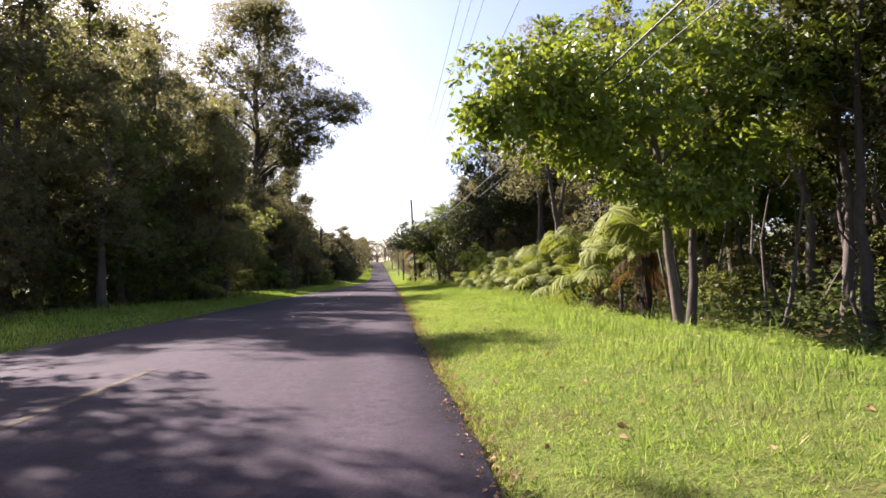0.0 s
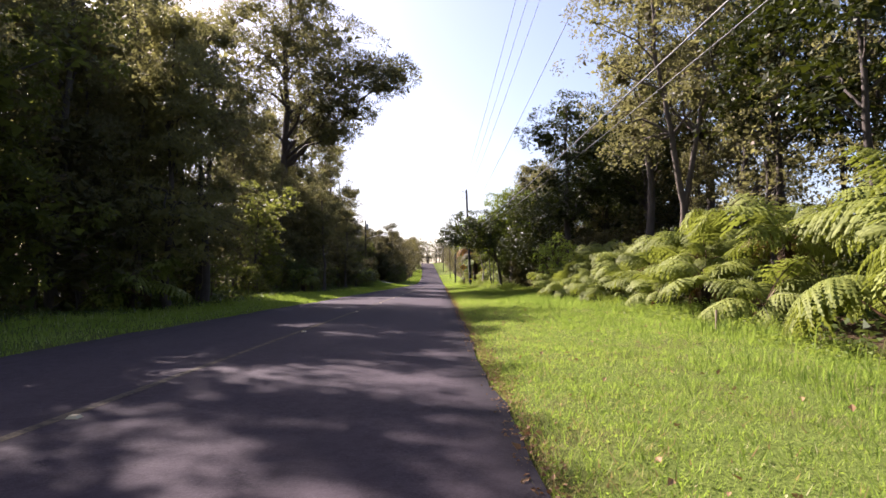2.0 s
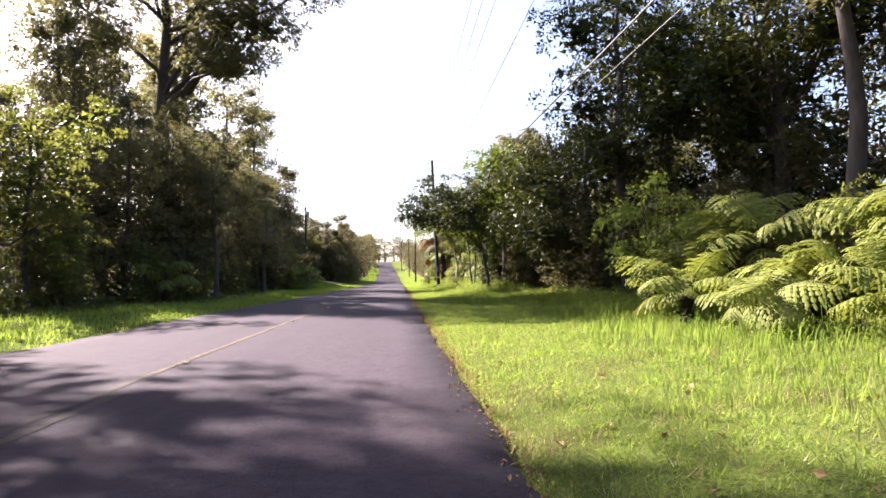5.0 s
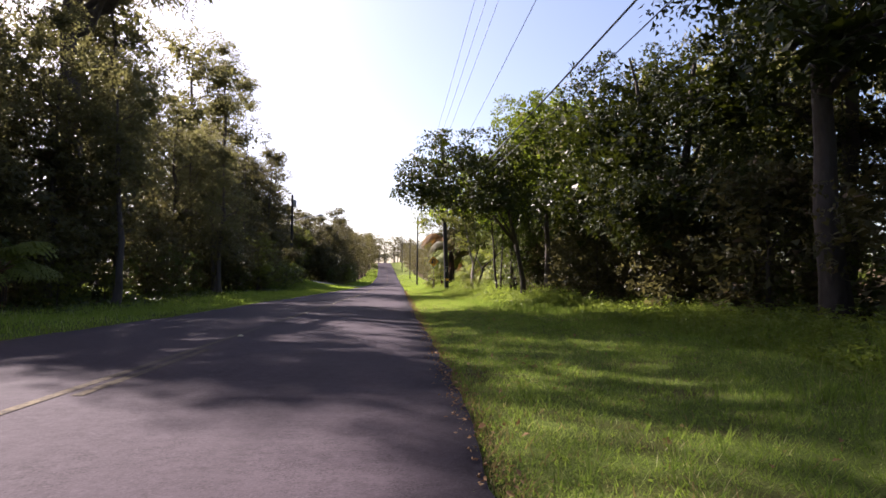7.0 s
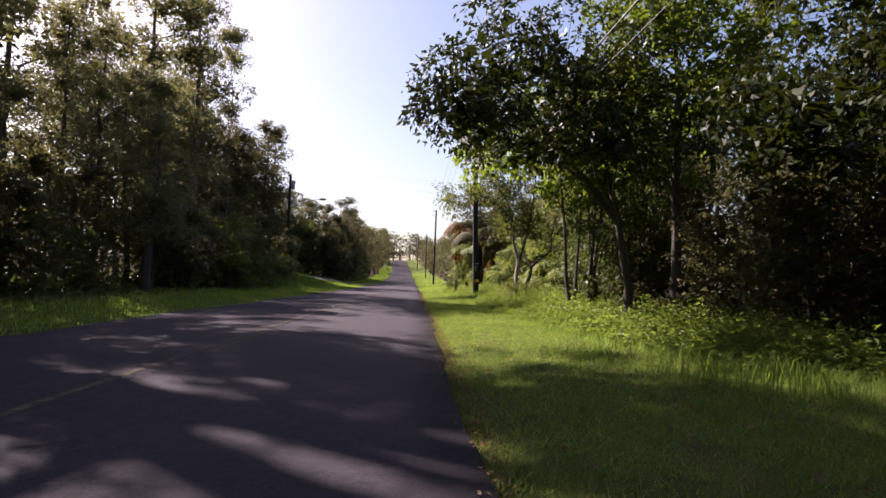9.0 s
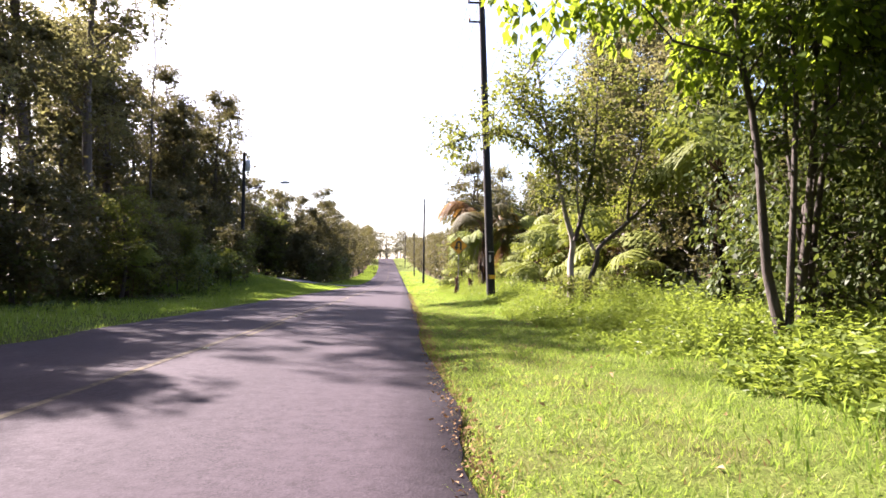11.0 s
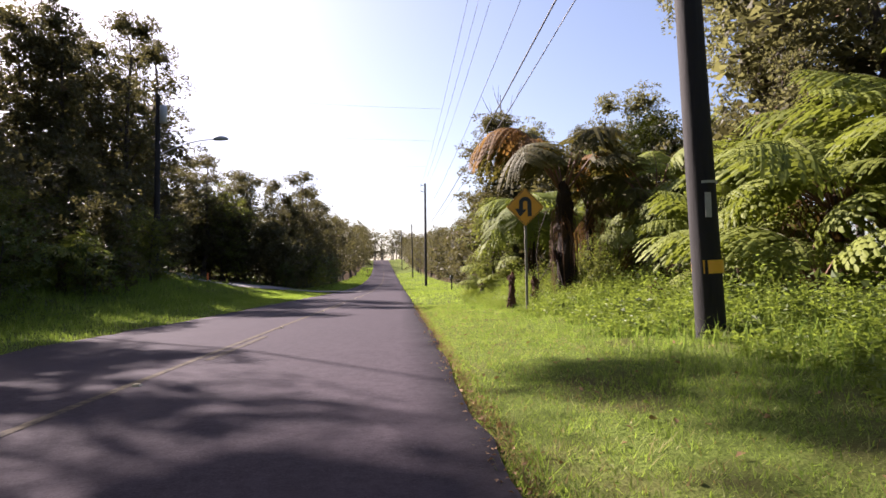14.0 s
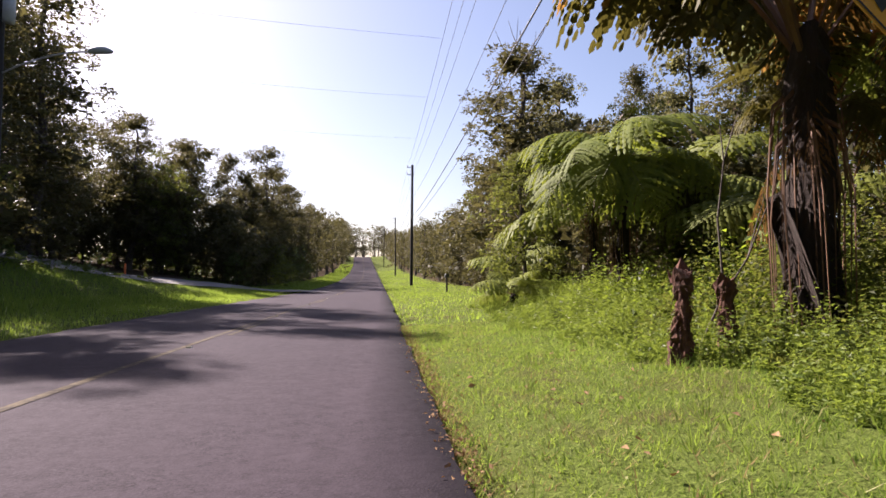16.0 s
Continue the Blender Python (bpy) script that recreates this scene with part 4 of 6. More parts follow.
RIM = lobe_tree("rim", 83, 9.3, 0.15, [
    (-0.9, -0.3, 7.4, 1.5, 1.5, 1.2), (0.6, 1.4, 8.1, 1.7, 1.7, 1.2), (-1.3, 0.4, 6.0, 1.3, 1.3, 1.0), (1.2, -0.4, 6.7, 1.8, 1.8, 1.4), (-0.2, -0.8, 4.9, 1.5, 1.4, 1.1)],
    26, 0.46, 84, 0.13, (M_BARK_DARK, M_RIMLEAF), fill=240, fork=0.4, split=True, quad=True)
plant(RIM, 6.3, 66.9, 9.3, 0, "leafy tree with a sunlit yellow-green rim to its crown")
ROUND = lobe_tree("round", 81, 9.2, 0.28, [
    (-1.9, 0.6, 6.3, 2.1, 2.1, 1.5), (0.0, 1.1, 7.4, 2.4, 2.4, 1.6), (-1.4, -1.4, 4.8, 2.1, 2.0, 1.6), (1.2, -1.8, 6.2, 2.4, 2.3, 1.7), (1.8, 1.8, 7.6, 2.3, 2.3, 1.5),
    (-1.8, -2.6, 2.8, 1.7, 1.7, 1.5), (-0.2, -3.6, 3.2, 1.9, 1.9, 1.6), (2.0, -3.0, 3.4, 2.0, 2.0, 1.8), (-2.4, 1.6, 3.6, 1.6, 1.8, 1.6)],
    24, 0.56, 80, 0.15, (M_BARK_DARK, M_SHADE_LEAF), fill=360, fork=0.2, split=True, stems=3)
plant(ROUND, 8.5, 60.8, 9.0, 0, "large dense green tree, leaves darkened for shade, with a rounded crown")
plant(ROUND, 14.0, 55.5, 11.5, 120, "large dense green tree, leaves darkened for shade, with a rounded crown")
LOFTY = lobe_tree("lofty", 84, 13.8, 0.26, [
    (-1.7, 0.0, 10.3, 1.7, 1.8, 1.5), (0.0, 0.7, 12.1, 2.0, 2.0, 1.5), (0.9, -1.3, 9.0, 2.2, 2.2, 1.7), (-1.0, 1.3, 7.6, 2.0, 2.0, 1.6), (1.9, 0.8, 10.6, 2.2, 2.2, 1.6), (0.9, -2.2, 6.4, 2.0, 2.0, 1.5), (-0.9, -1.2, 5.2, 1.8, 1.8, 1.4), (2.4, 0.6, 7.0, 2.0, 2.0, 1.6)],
    20, 0.58, 70, 0.15, (M_BARK_DARK, M_SHADE_LEAF), fill=300, fork=0.3, split=True)
plant(LOFTY, 8.6, 53.3, 13.6, 0, "tall green tree, leaves darkened for shade, with a heavy crown in lobes")
plant(LOFTY, 11.4, 57.0, 13.0, 140, "tall green tree, leaves darkened for shade, with a heavy crown in lobes")
plant(LOFTY, 12.6, 49.6, 15.0, 250, "tall green tree, leaves darkened for shade, with a heavy crown in lobes")
OLIVE_SHRUB = lobe_tree("olive_shrub", 85, 3.3, 0.05, [
    (0.0, 0.0, 2.7, 0.75, 0.75, 0.5), (-0.6, 0.3, 2.2, 0.6, 0.6, 0.45), (0.6, -0.3, 2.2, 0.65, 0.65, 0.5), (0.1, -0.5, 1.6, 0.6, 0.6, 0.45), (-0.5, -0.2, 1.3, 0.5, 0.5, 0.4), (0.7, 0.4, 1.5, 0.6, 0.6, 0.45)],
    16, 0.26, 30, 0.10, (M_BARK_DARK, M_WEED), aspect=0.6, fill=14, fork=0.1, stems=2, quad=True)
for x, y, h, turn in ((7.2, 63.6, 3.0, 0), (7.7, 58.6, 3.4, 70), (8.4, 55.2, 3.6, 150), (9.2, 51.2, 3.8, 220), (9.6, 47.8, 3.4, 310), (6.9, 66.6, 2.6, 40), (6.5, 69.2, 2.5, 110), (10.4, 61, 5, 200), (11, 65, 5, 260), (10.8, 69.5, 4.6, 10)):
    plant(BUSHY, x, y, h, turn, "dense dark bush in the shade of the trees", "bush", "bush", "forest edge bushes")
plant(OLIVE_SHRUB, 6.0, 45.4, 3.3, 0, "tall shrub with pale olive sunlit leaves before the dark trees", "shrub", "shrub")

# overhanging bright tree
HANG = lobe_tree("hang", 91, 7.2, 0.07, [
    (-2.3, 0.2, 4.6, 1.1, 1.2, 0.7), (-1.6, -0.8, 5.6, 1.5, 1.4, 1.0), (-0.6, 0.8, 4.9, 1.4, 1.4, 0.9), (0.4, -0.4, 6.0, 1.7, 1.6, 1.0), (1.2, 0.8, 5.0, 1.6, 1.5, 1.0), (1.8, -0.6, 4.2, 1.4, 1.3, 0.9), (0.3, 0.4, 3.7, 1.1, 1.1, 0.7), (2.8, 0.4, 5.6, 1.6, 1.6, 1.1)],
    18, 0.44, 60, 0.16, (M_BARK_DARK, M_LIME), aspect=0.62, droop=0.9, fill=0, fork=0.3, split=True, stems=2, quad=True)
plant(HANG, 4.75, 71.0, 7.2, 0, "leafy tree whose bright backlit branches overhang the verge")
VINE = lobe_tree("vine", 92, 6.4, 0.09, rough_lobes(92, 6.4, 0.12, 13, 1.5, "flat", 0.62), 16, 0.36, 44, 0.10, (M_BARK_DARK, M_SHRUB), aspect=0.6, droop=1.0, flat=1.1, fill=50, fork=0.1, stems=4, quad=True)
for x, y, h, turn in ((5.7, 71.9, 5.8, 40), (6.9, 73.2, 6.4, 160), (6.5, 70.2, 6.0, 280)):
    plant(VINE, x, y, h, turn, "dark many-stemmed tree hung with leafy vines")
for x, y, h in ((-9.5, 93, 2.0), (-10.4, 96.4, 2.2), (-9.9, 99.6, 1.9), (-11.2, 102.8, 2.3)):
    plant(SHRUB_A, x, y, h, 50 * x, "dark glossy-leaved shrub on the roadside bank", "shrub", "shrub", "roadside shrubs")

# pale-barked forked tree, its stems drawn one by one
def forked_tree(x, y):
    g = np.random.default_rng(95)
    ob = thing("tree", pose(x, y, gz(x, y)), "pale-barked forked tree with crooked stems and thin open crown", "tree")
    stems = [
        ([(0, -0.2), (0.05, 0.56), (0.1, 1.2), (0.19, 1.83), (-0.05, 2.54), (-0.19, 3.6), (-0.38, 4.4), (-0.6, 5.6), (-0.7, 6.6)], 0.105, M_BARK_PALE, "pale main stem"),
        ([(0.19, 1.83), (0.47, 2.9), (0.66, 4.0), (0.8, 5.2), (0.9, 6.3)], 0.06, M_BARK, ""),
        ([(0.38, -0.2), (0.47, 0.66), (0.66, 1.3), (0.7, 1.65), (1.45, 2.25), (2.3, 3.1), (2.87, 3.95), (3.3, 4.8), (3.5, 5.6)], 0.085, M_BARK, "leaning second stem"),
        ([(0.68, 1.6), (0.36, 2.26), (0.25, 3.0), (0.3, 4.2), (0.1, 5.4)], 0.045, M_BARK_PALE, ""),
        ([(-0.2, 3.7), (-0.9, 4.4), (-1.7, 4.75), (-2.6, 4.6), (-3.2, 4.4)], 0.04, M_BARK, ""),
        ([(1.5, 2.3), (1.55, 3.2), (1.8, 4.3), (1.9, 5.5)], 0.045, M_BARK, ""),
        ([(-0.4, 4.5), (-1.2, 5.3), (-1.9, 6.0)], 0.035, M_BARK, ""),
    ]
    pts, outs = [], []
    for k, (line, r, mat, lab) in enumerate(stems):
        L = np.array(line)
        P = np.stack([L[:, 0], np.cumsum(g.normal(0, 0.12, len(L))) * (L[:, 1] > 0.3), L[:, 1]], -1)
        t = np.linspace(0, len(P) - 1, 4 * len(P))
        Q = np.stack([np.interp(t, np.arange(len(P)), P[:, a]) for a in range(3)], -1)
        Q[1:-1] = (Q[:-2] + Q[1:-1] + Q[2:]) / 3
        b = Build().add(*tube(Q, np.linspace(r, max(0.012, r * 0.22), len(Q)), 8))
        for q in Q:
            if q[2] > 2.7:
                for _ in range(2):
                    d = g.normal(0, 1, 3) * [1, 1, 0.5] + [0, 0, 0.25]
                    e = q + unit(d) * g.uniform(0.5, 1.2)
                    b.add(*tube([q, 0.5 * (q + e) + g.normal(0, 0.06, 3), e], [0.012, 0.008, 0.004], 3))
                    for c in (0.6 * e + 0.4 * q, e):
                        o = unit(g.normal(size=(26, 3)))
                        pts.append(c + o * g.uniform(0.1, 0.42, (26, 1)) * [1, 1, 0.7])
                        outs.append(o)
        part("stem", b.mesh("stem", mat, True), ob, lab)
    part("crown", Build().add(*leaf_cards(g, np.concatenate(pts), 0.13, 0.075, 0.3, np.concatenate(outs))).mesh("crown", M_MID), ob)


forked_tree(4.39, 79.3)
for x, y, h in ((4.15, 78.8, 0.95), (4.75, 79.0, 0.8), (5.3, 78.6, 0.9)):
    plant(SHRUB_B, x, y, h, 70 * x, "low leafy bush round the forked tree's base", "shrub", "shrub", "roadside shrubs")

# bare thin stems crowding the shade behind the broad-leaved tree
g = np.random.default_rng(46)
for k in range(22):
    x, y, h = g.uniform(8.8, 13.5), g.uniform(13.5, 25.5), g.uniform(3.0, 6.5)
    way = g.normal(0, 0.35, (5, 3)).cumsum(axis=0) * [1, 1, 0]
    line = way - way[0] + np.linspace(-0.2, h, 5)[:, None] * [0, 0, 1]
    b = Build().add(*tube(line, np.linspace(0.05, 0.015, 5) * g.uniform(0.6, 1.3), 6))
    for q in (2, 3):
        d = unit(g.normal(0, 1, 3) * [1, 1, 0.2] + [0, 0, 0.9])
        b.add(*tube([line[q], line[q] + d * 0.6, line[q] + d * 1.2 + [0, 0, 0.3]], [0.02, 0.014, 0.005], 5))
    ob = new("sapling", b.mesh("sapling", M_BARK, True))
    ob.matrix_basis = pose(x, y, gz(x, y))
    tagged(ob, "thin bare crooked stem in the shade of the forest", "sapling", "bare saplings")

# bare dead tree above the forest edge
g = np.random.default_rng(33)
ob = thing("dead_tree", pose(7.05, 120.5, gz(7.05, 120.5)), "bare dead grey tree with thin forked branches", "tree")
b = Build().add(*tube([(0, 0, -0.3), (0.1, 0, 5), (0.0, 0, 9.5), (-0.1, 0, 13.2)], [0.14, 0.11, 0.07, 0.02], 7))
part("trunk", b.mesh("trunk", M_BARK, True), ob)
for k in range(7):
    z = 8.5 + 0.6 * k
    d = np.array([math.cos(2.4 * k), math.sin(2.4 * k), 1.1])
    p = np.array([0, 0, z])
    Q = [p, p + d * 0.6, p + d * 1.1 + [0, 0, 0.2], p + d * 1.5 + [0, 0, 0.6]]
    b = Build().add(*tube(Q, [0.04, 0.028, 0.018, 0.006], 4))
    b.add(*tube([Q[1], Q[1] + d * [0.2, -0.5, 0.6], Q[1] + d * [0.3, -0.8, 1.0]], [0.02, 0.012, 0.005], 4))
    part("limb", b.mesh("limb", M_BARK, True), ob)


# ---- tree ferns ----
def frond_mesh(name, seed, a0, a1, mat, dry=False, hold=0.22, teeth=5):
    """One arched frond of length 1 along +x: stalk, and drooping side leaflets that are toothed with small lobes."""
    rng = np.random.default_rng(seed)
    n = 30
    s = np.linspace(0, 1, n)
    ang = np.radians(np.interp(s, [0, hold, hold + 0.25, 0.8, 1], [a0, a0 - 6, 0.45 * a0 + 0.55 * a1, 0.15 * a0 + 0.85 * a1, a1]))
    P = np.zeros((n, 3))
    P[1:, 0] = np.cumsum(np.cos(ang[:-1])) / n
    P[1:, 2] = np.cumsum(np.sin(ang[:-1])) / n
    cut = int(hold * n) + 2
    b = Build().add(*tube(P[:cut + 1:2], 0.010 * (1 - 0.8 * s[:cut + 1:2]), 4), 0)
    b.add(*tube(P[cut::3], 0.006 * (1 - 0.8 * s[cut::3]), 3), 2)
    V = []
    pairs = 24
    for q in np.linspace(hold + 0.03, 0.975, pairs):
        base = np.array([np.interp(q, s, P[:, a]) for a in range(3)])
        th = np.interp(q, s, ang)
        tang, nrm = np.array([np.cos(th), 0, np.sin(th)]), np.array([-np.sin(th), 0, np.cos(th)])
        u = (q - hold) / (1 - hold)
        ln = 0.30 * np.sin(np.pi * np.clip(0.2 + 0.78 * u, 0, 1)) ** 0.8 + 0.015
        for sd in (-1, 1):
            l1 = ln * (rng.uniform(0.3, 0.8) if dry else rng.uniform(0.85, 1.1))
            d = unit(np.array([0, sd, 0]) + tang * (0.3 + 0.5 * u) + rng.normal(0, 0.11, 3) - nrm * 0.08)
            k = teeth if l1 > 0.12 else teeth - 2
            e = np.linspace(0.02, 1, k + 1)
            fall = np.array([0, 0, -0.55 - 0.7 * dry]) * l1
            mid = base + d * l1 * e[:, None] + fall * e[:, None] ** 2
            run = unit(d * l1 + 2 * fall * e[:, None])
            across = unit(np.cross(run, np.cross(unit(tang), d) + 1e-3) )
            wide = (0.055 if dry else 0.084) * l1 * np.sin(np.pi * np.clip(0.22 + 0.74 * e, 0, 1)) ** 0.8
            for i in range(k):
                for sg in (-1, 1):
                    far = across[i] * sg * wide[i] * rng.uniform(0.85, 1.1) + run[i] * wide[i] * 0.3 - np.array([0, 0, 0.3]) * wide[i]
                    t0, t1 = 0.85 * mid[i] + 0.15 * mid[i + 1] + far * 0.8, 0.42 * mid[i] + 0.58 * mid[i + 1] + far
                    V += [mid[i], mid[i + 1], t1, t0] if sg > 0 else [mid[i + 1], mid[i], t0, t1]
    b.add(np.array(V), np.arange(len(V)).reshape(-1, 4), 1)
    return b.mesh(name, [M_STIPE, mat, M_STIPE if dry else M_FROND_STALK])


FRONDS = [frond_mesh("frond_a", 1, 60, -20, M_FERN), frond_mesh("frond_b", 2, 40, -32, M_FERN), frond_mesh("frond_c", 3, 72, -10, M_FERN, False, 0.3)]
UPRIGHT = [frond_mesh("frond_d", 6, 76, -38, M_FERN, False, 0.38, 9), frond_mesh("frond_e", 7, 66, -50, M_FERN, False, 0.36, 9), frond_mesh("frond_f", 8, 82, -26, M_FERN, False, 0.42, 9)]
OLD = [frond_mesh("frond_g", 9, 70, -30, M_FERN_OLD, False, 0.4, 9), frond_mesh("frond_h", 10, 58, -44, M_FERN_OLD, False, 0.38, 9), frond_mesh("frond_i", 12, 78, -16, M_FERN, False, 0.42, 9)]
DEAD = [frond_mesh("frond_dead", 4, -30, -88, M_FERN_DRY, True, 0.1), frond_mesh("frond_dying", 5, 30, -80, M_FERN_DRY, True)]
ARCH = [frond_mesh("frond_j", 13, 62, -64, M_FERN_RUST, False, 0.42, 9), frond_mesh("frond_k", 14, 76, -36, M_FERN_OLD, False, 0.45, 9), frond_mesh("frond_l", 15, 58, -46, M_FERN_OLD, False, 0.42, 9)]
HOOD = [frond_mesh("frond_m", 16, 54, -58, M_FERN_SUN, False, 0.2, 9), frond_mesh("frond_n", 17, 44, -66, M_FERN_SUN, False, 0.2, 9), frond_mesh("frond_o", 18, 62, -48, M_FERN_SUN, False, 0.24, 9)]
LIMP = frond_mesh("frond_limp", 19, -62, -90, M_FERN_DRY, True, 0.2)
rng = np.random.default_rng(3)
b = Build()
f = np.linspace(0, 1, 22)
V, F = tube(np.stack([0.08 * np.sin(5 * f), 0.08 * np.cos(4 * f), f], -1), 0.95 - 0.3 * f + 0.5 * np.exp(-f * 7) + 0.1 * np.sin(23 * f), 12)
V[:, :2] *= 1 + rng.normal(0, 0.13, (len(V), 1))
b.add(V, F)
m = 700
ang, hh = rng.uniform(0, 6.28, m), rng.uniform(0.04, 1, m)
rad = 0.8 + 0.4 * np.exp(-hh * 7)
c = np.stack([np.cos(ang) * rad, np.sin(ang) * rad, hh], -1)
wv = np.stack([-np.sin(ang) * 0.045, np.cos(ang) * 0.045, 0 * ang], -1)
tip = c + np.stack([np.cos(ang) * rng.uniform(0.1, 0.7, m), np.sin(ang) * rng.uniform(0.1, 0.7, m), -rng.uniform(0.01, 0.09, m)], -1)
b.add(np.stack([c - wv, c + wv, tip], 1).reshape(-1, 3), np.arange(3 * m).reshape(-1, 3))
FERN_TRUNK = b.mesh("fern_trunk", M_FERNTRUNK)
b = Build()
for k in range(9):
    a0 = 0.7 * k
    z0 = rng.uniform(0.8, 1.0)
    out = rng.uniform(0.16, 0.42)
    low = max(0.04, z0 - rng.uniform(0.6, 0.95))
    Q = np.array([[0.1 * math.cos(a0), 0.1 * math.sin(a0), z0], [0.8 * out * math.cos(a0), 0.8 * out * math.sin(a0), z0 - 0.06], [out * math.cos(a0 + 0.1), out * math.sin(a0 + 0.1), 0.6 * z0 + 0.4 * low], [0.9 * out * math.cos(a0 + 0.2), 0.9 * out * math.sin(a0 + 0.2), low]])
    b.add(*tube(Q, [0.011, 0.010, 0.008, 0.004], 4))
DEAD_STIPES = b.mesh("dead_stipes", M_STIPE)


def tree_fern(x, y, trunk, length, count, dead=2, r=0.13, label="tree fern with arching green fronds at the forest edge", shapes=FRONDS):
    trunk += 0.3 * (28 < y < 60 and x > 0)
    ob = thing("tree_fern", pose(x, y, gz(x, y) - 0.05), label, "tree fern", "tree ferns")
    t = part("trunk", FERN_TRUNK, ob, "dark fibrous trunk")
    t.matrix_basis = Matrix.Diagonal((r, r, max(0.25, trunk), 1))
    if trunk > 0.9:
        for turn in (0, 33):
            d = part("dead_stipe", DEAD_STIPES, ob, "dry brown hanging leaf stalk")
            d.matrix_basis = pose(0, 0, 0, 0, 0, turn) @ Matrix.Diagonal((r * 6, r * 6, trunk, 1))
    for k in range(count + dead):
        az = k * 137.5 + rng.uniform(-14, 14)
        me1 = DEAD[k % 2] if k >= count else shapes[k % 3]
        s = length * rng.uniform(0.42, 1.2) * (0.6 if k >= count else 1)
        fr = part("frond", me1, ob, "dry brown hanging frond" if k >= count else "")
        fr.matrix_basis = pose(0, 0, max(0.25, trunk) - 0.03, rng.uniform(-28, 28), rng.uniform(-30, 26), az) @ Matrix.Scale(s, 4)
    return ob


for x, y, tr, ln, cnt, dead in (
    (8.9, 29.2, 1.5, 2.5, 17, 5), (6.9, 33.6, 0.3, 1.6, 16, 1), (7.9, 36.2, 0.8, 1.9, 16, 2), (5.9, 37.8, 0.2, 1.4, 15, 0), (5.3, 42.2, 0.25, 1.4, 15, 0),
    (9.2, 35.2, 1.5, 2.1, 16, 3), (6.7, 40.4, 0.45, 1.6, 16, 1), (7.2, 30.2, 0.4, 1.7, 16, 2), (6.2, 43.8, 0.5, 1.5, 15, 1), (7.7, 43.6, 1.1, 1.8, 16, 3),
    (8.1, 32.2, 1.2, 2.0, 16, 3), (6.4, 35.4, 0.2, 1.4, 15, 0), (7.2, 38.4, 0.5, 1.7, 16, 1), (6.0, 40.9, 0.2, 1.3, 14, 0), (8.4, 33.8, 0.8, 1.8, 15, 2),
):
    tree_fern(x, y, tr, ln, cnt, dead)
for x, y, tr, ln, cnt, dead in (
    (8.7, 46.6, 1.5, 2.4, 13, 2), (10.2, 25.0, 2.2, 2.6, 14, 6), (11.6, 27.8, 2.4, 2.5, 13, 4), (7.4, 77.2, 3.2, 2.7, 15, 3), (7.0, 83.0, 0.6, 2.0, 12, 1),
    (8.3, 86.2, 1.6, 3.2, 17, 5), (7.2, 89.6, 1.7, 3.2, 17, 6), (6.6, 92.6, 1.3, 2.7, 15, 4), (9.2, 90.2, 2.6, 3.0, 15, 5), (5.9, 88.3, 0.4, 1.9, 12, 1),
):
    tree_fern(x, y, tr, ln, cnt, dead)
for x, y, tr, ln, cnt, dead in (
    (7.7, 95.2, 1.9, 2.5, 14, 3), (7.4, 101.2, 1.6, 2.3, 12, 2), (5.9, 107.2, 2.4, 2.8, 15, 3), (7.6, 105.2, 2.8, 2.8, 15, 4), (5.4, 113.5, 0.9, 2.2, 13, 2),
    (6.6, 117, 1.0, 2.2, 13, 2), (-10.2, 58, 1.0, 2.0, 12, 2), (-9.9, 33, 0.6, 1.8, 11, 1), (-10.6, 88, 1.0, 2.1, 12, 2), (-10.8, 100, 0.8, 2.0, 12, 1),
):
    tree_fern(x, y, tr, ln, cnt, dead)
for x, y, tr, ln, cnt, dead in (
    (5.7, 35.9, 0.15, 1.3, 14, 0), (6.5, 31.8, 0.2, 1.4, 14, 1), (7.6, 28.0, 0.4, 1.7, 14, 2), (5.2, 39.6, 0.15, 1.2, 13, 0), (8.0, 39.9, 1.1, 1.9, 15, 2), (6.0, 90.6, 0.6, 2.2, 13, 1), (8.0, 92.8, 2.2, 2.6, 14, 3)):
    tree_fern(x, y, tr, ln, cnt, dead)


def old_fern(x, y, trunk, length, count):
    """The giant of the verge: a thick trunk, long bare stalks and fronds that arch over and brown at their ends."""
    g = np.random.default_rng(44)
    ob = thing("tree_fern", pose(x, y, gz(x, y) - 0.05), "large old tree fern with thick dark trunk and browning fronds", "tree fern", "tree ferns")
    part("trunk", FERN_TRUNK, ob, "thick dark fibrous trunk").matrix_basis = Matrix.Diagonal((0.28, 0.28, trunk, 1))
    for turn in (0, 40, 75):
        part("dead_stipe", DEAD_STIPES, ob, "dry brown hanging leaf stalk").matrix_basis = pose(0, 0, -0.2, 0, 0, turn) @ Matrix.Diagonal((1.25, 1.25, trunk, 1))
    for k in range(count):
        az = 178 + k * 137.5 + g.uniform(-10, 10)
        rust = k % 4 == 0
        fr = part("frond", ARCH[0] if rust else ARCH[1 + k % 2], ob, "rust-brown ageing frond" if rust else "")
        fr.matrix_basis = pose(0, 0, trunk - 0.08, g.uniform(-24, 24), g.uniform(-16, 14), az) @ Matrix.Scale(length * g.uniform(0.7, 1.05), 4)
    for k in range(4):
        fr = part("frond", LIMP, ob, "dry brown hanging frond")
        fr.matrix_basis = pose(0, 0, trunk - 0.15, g.uniform(-12, 12), g.uniform(-2, 14), 97 * k + g.uniform(-12, 12)) @ Matrix.Scale(g.uniform(0.9, 1.5), 4)
    return ob


old_fern(4.65, 97.0, 3.15, 4.1, 14)
tree_fern(5.15, 103.3, 2.9, 2.7, 34, 1, 0.16, "broad green tree fern drooping like a hood", HOOD)
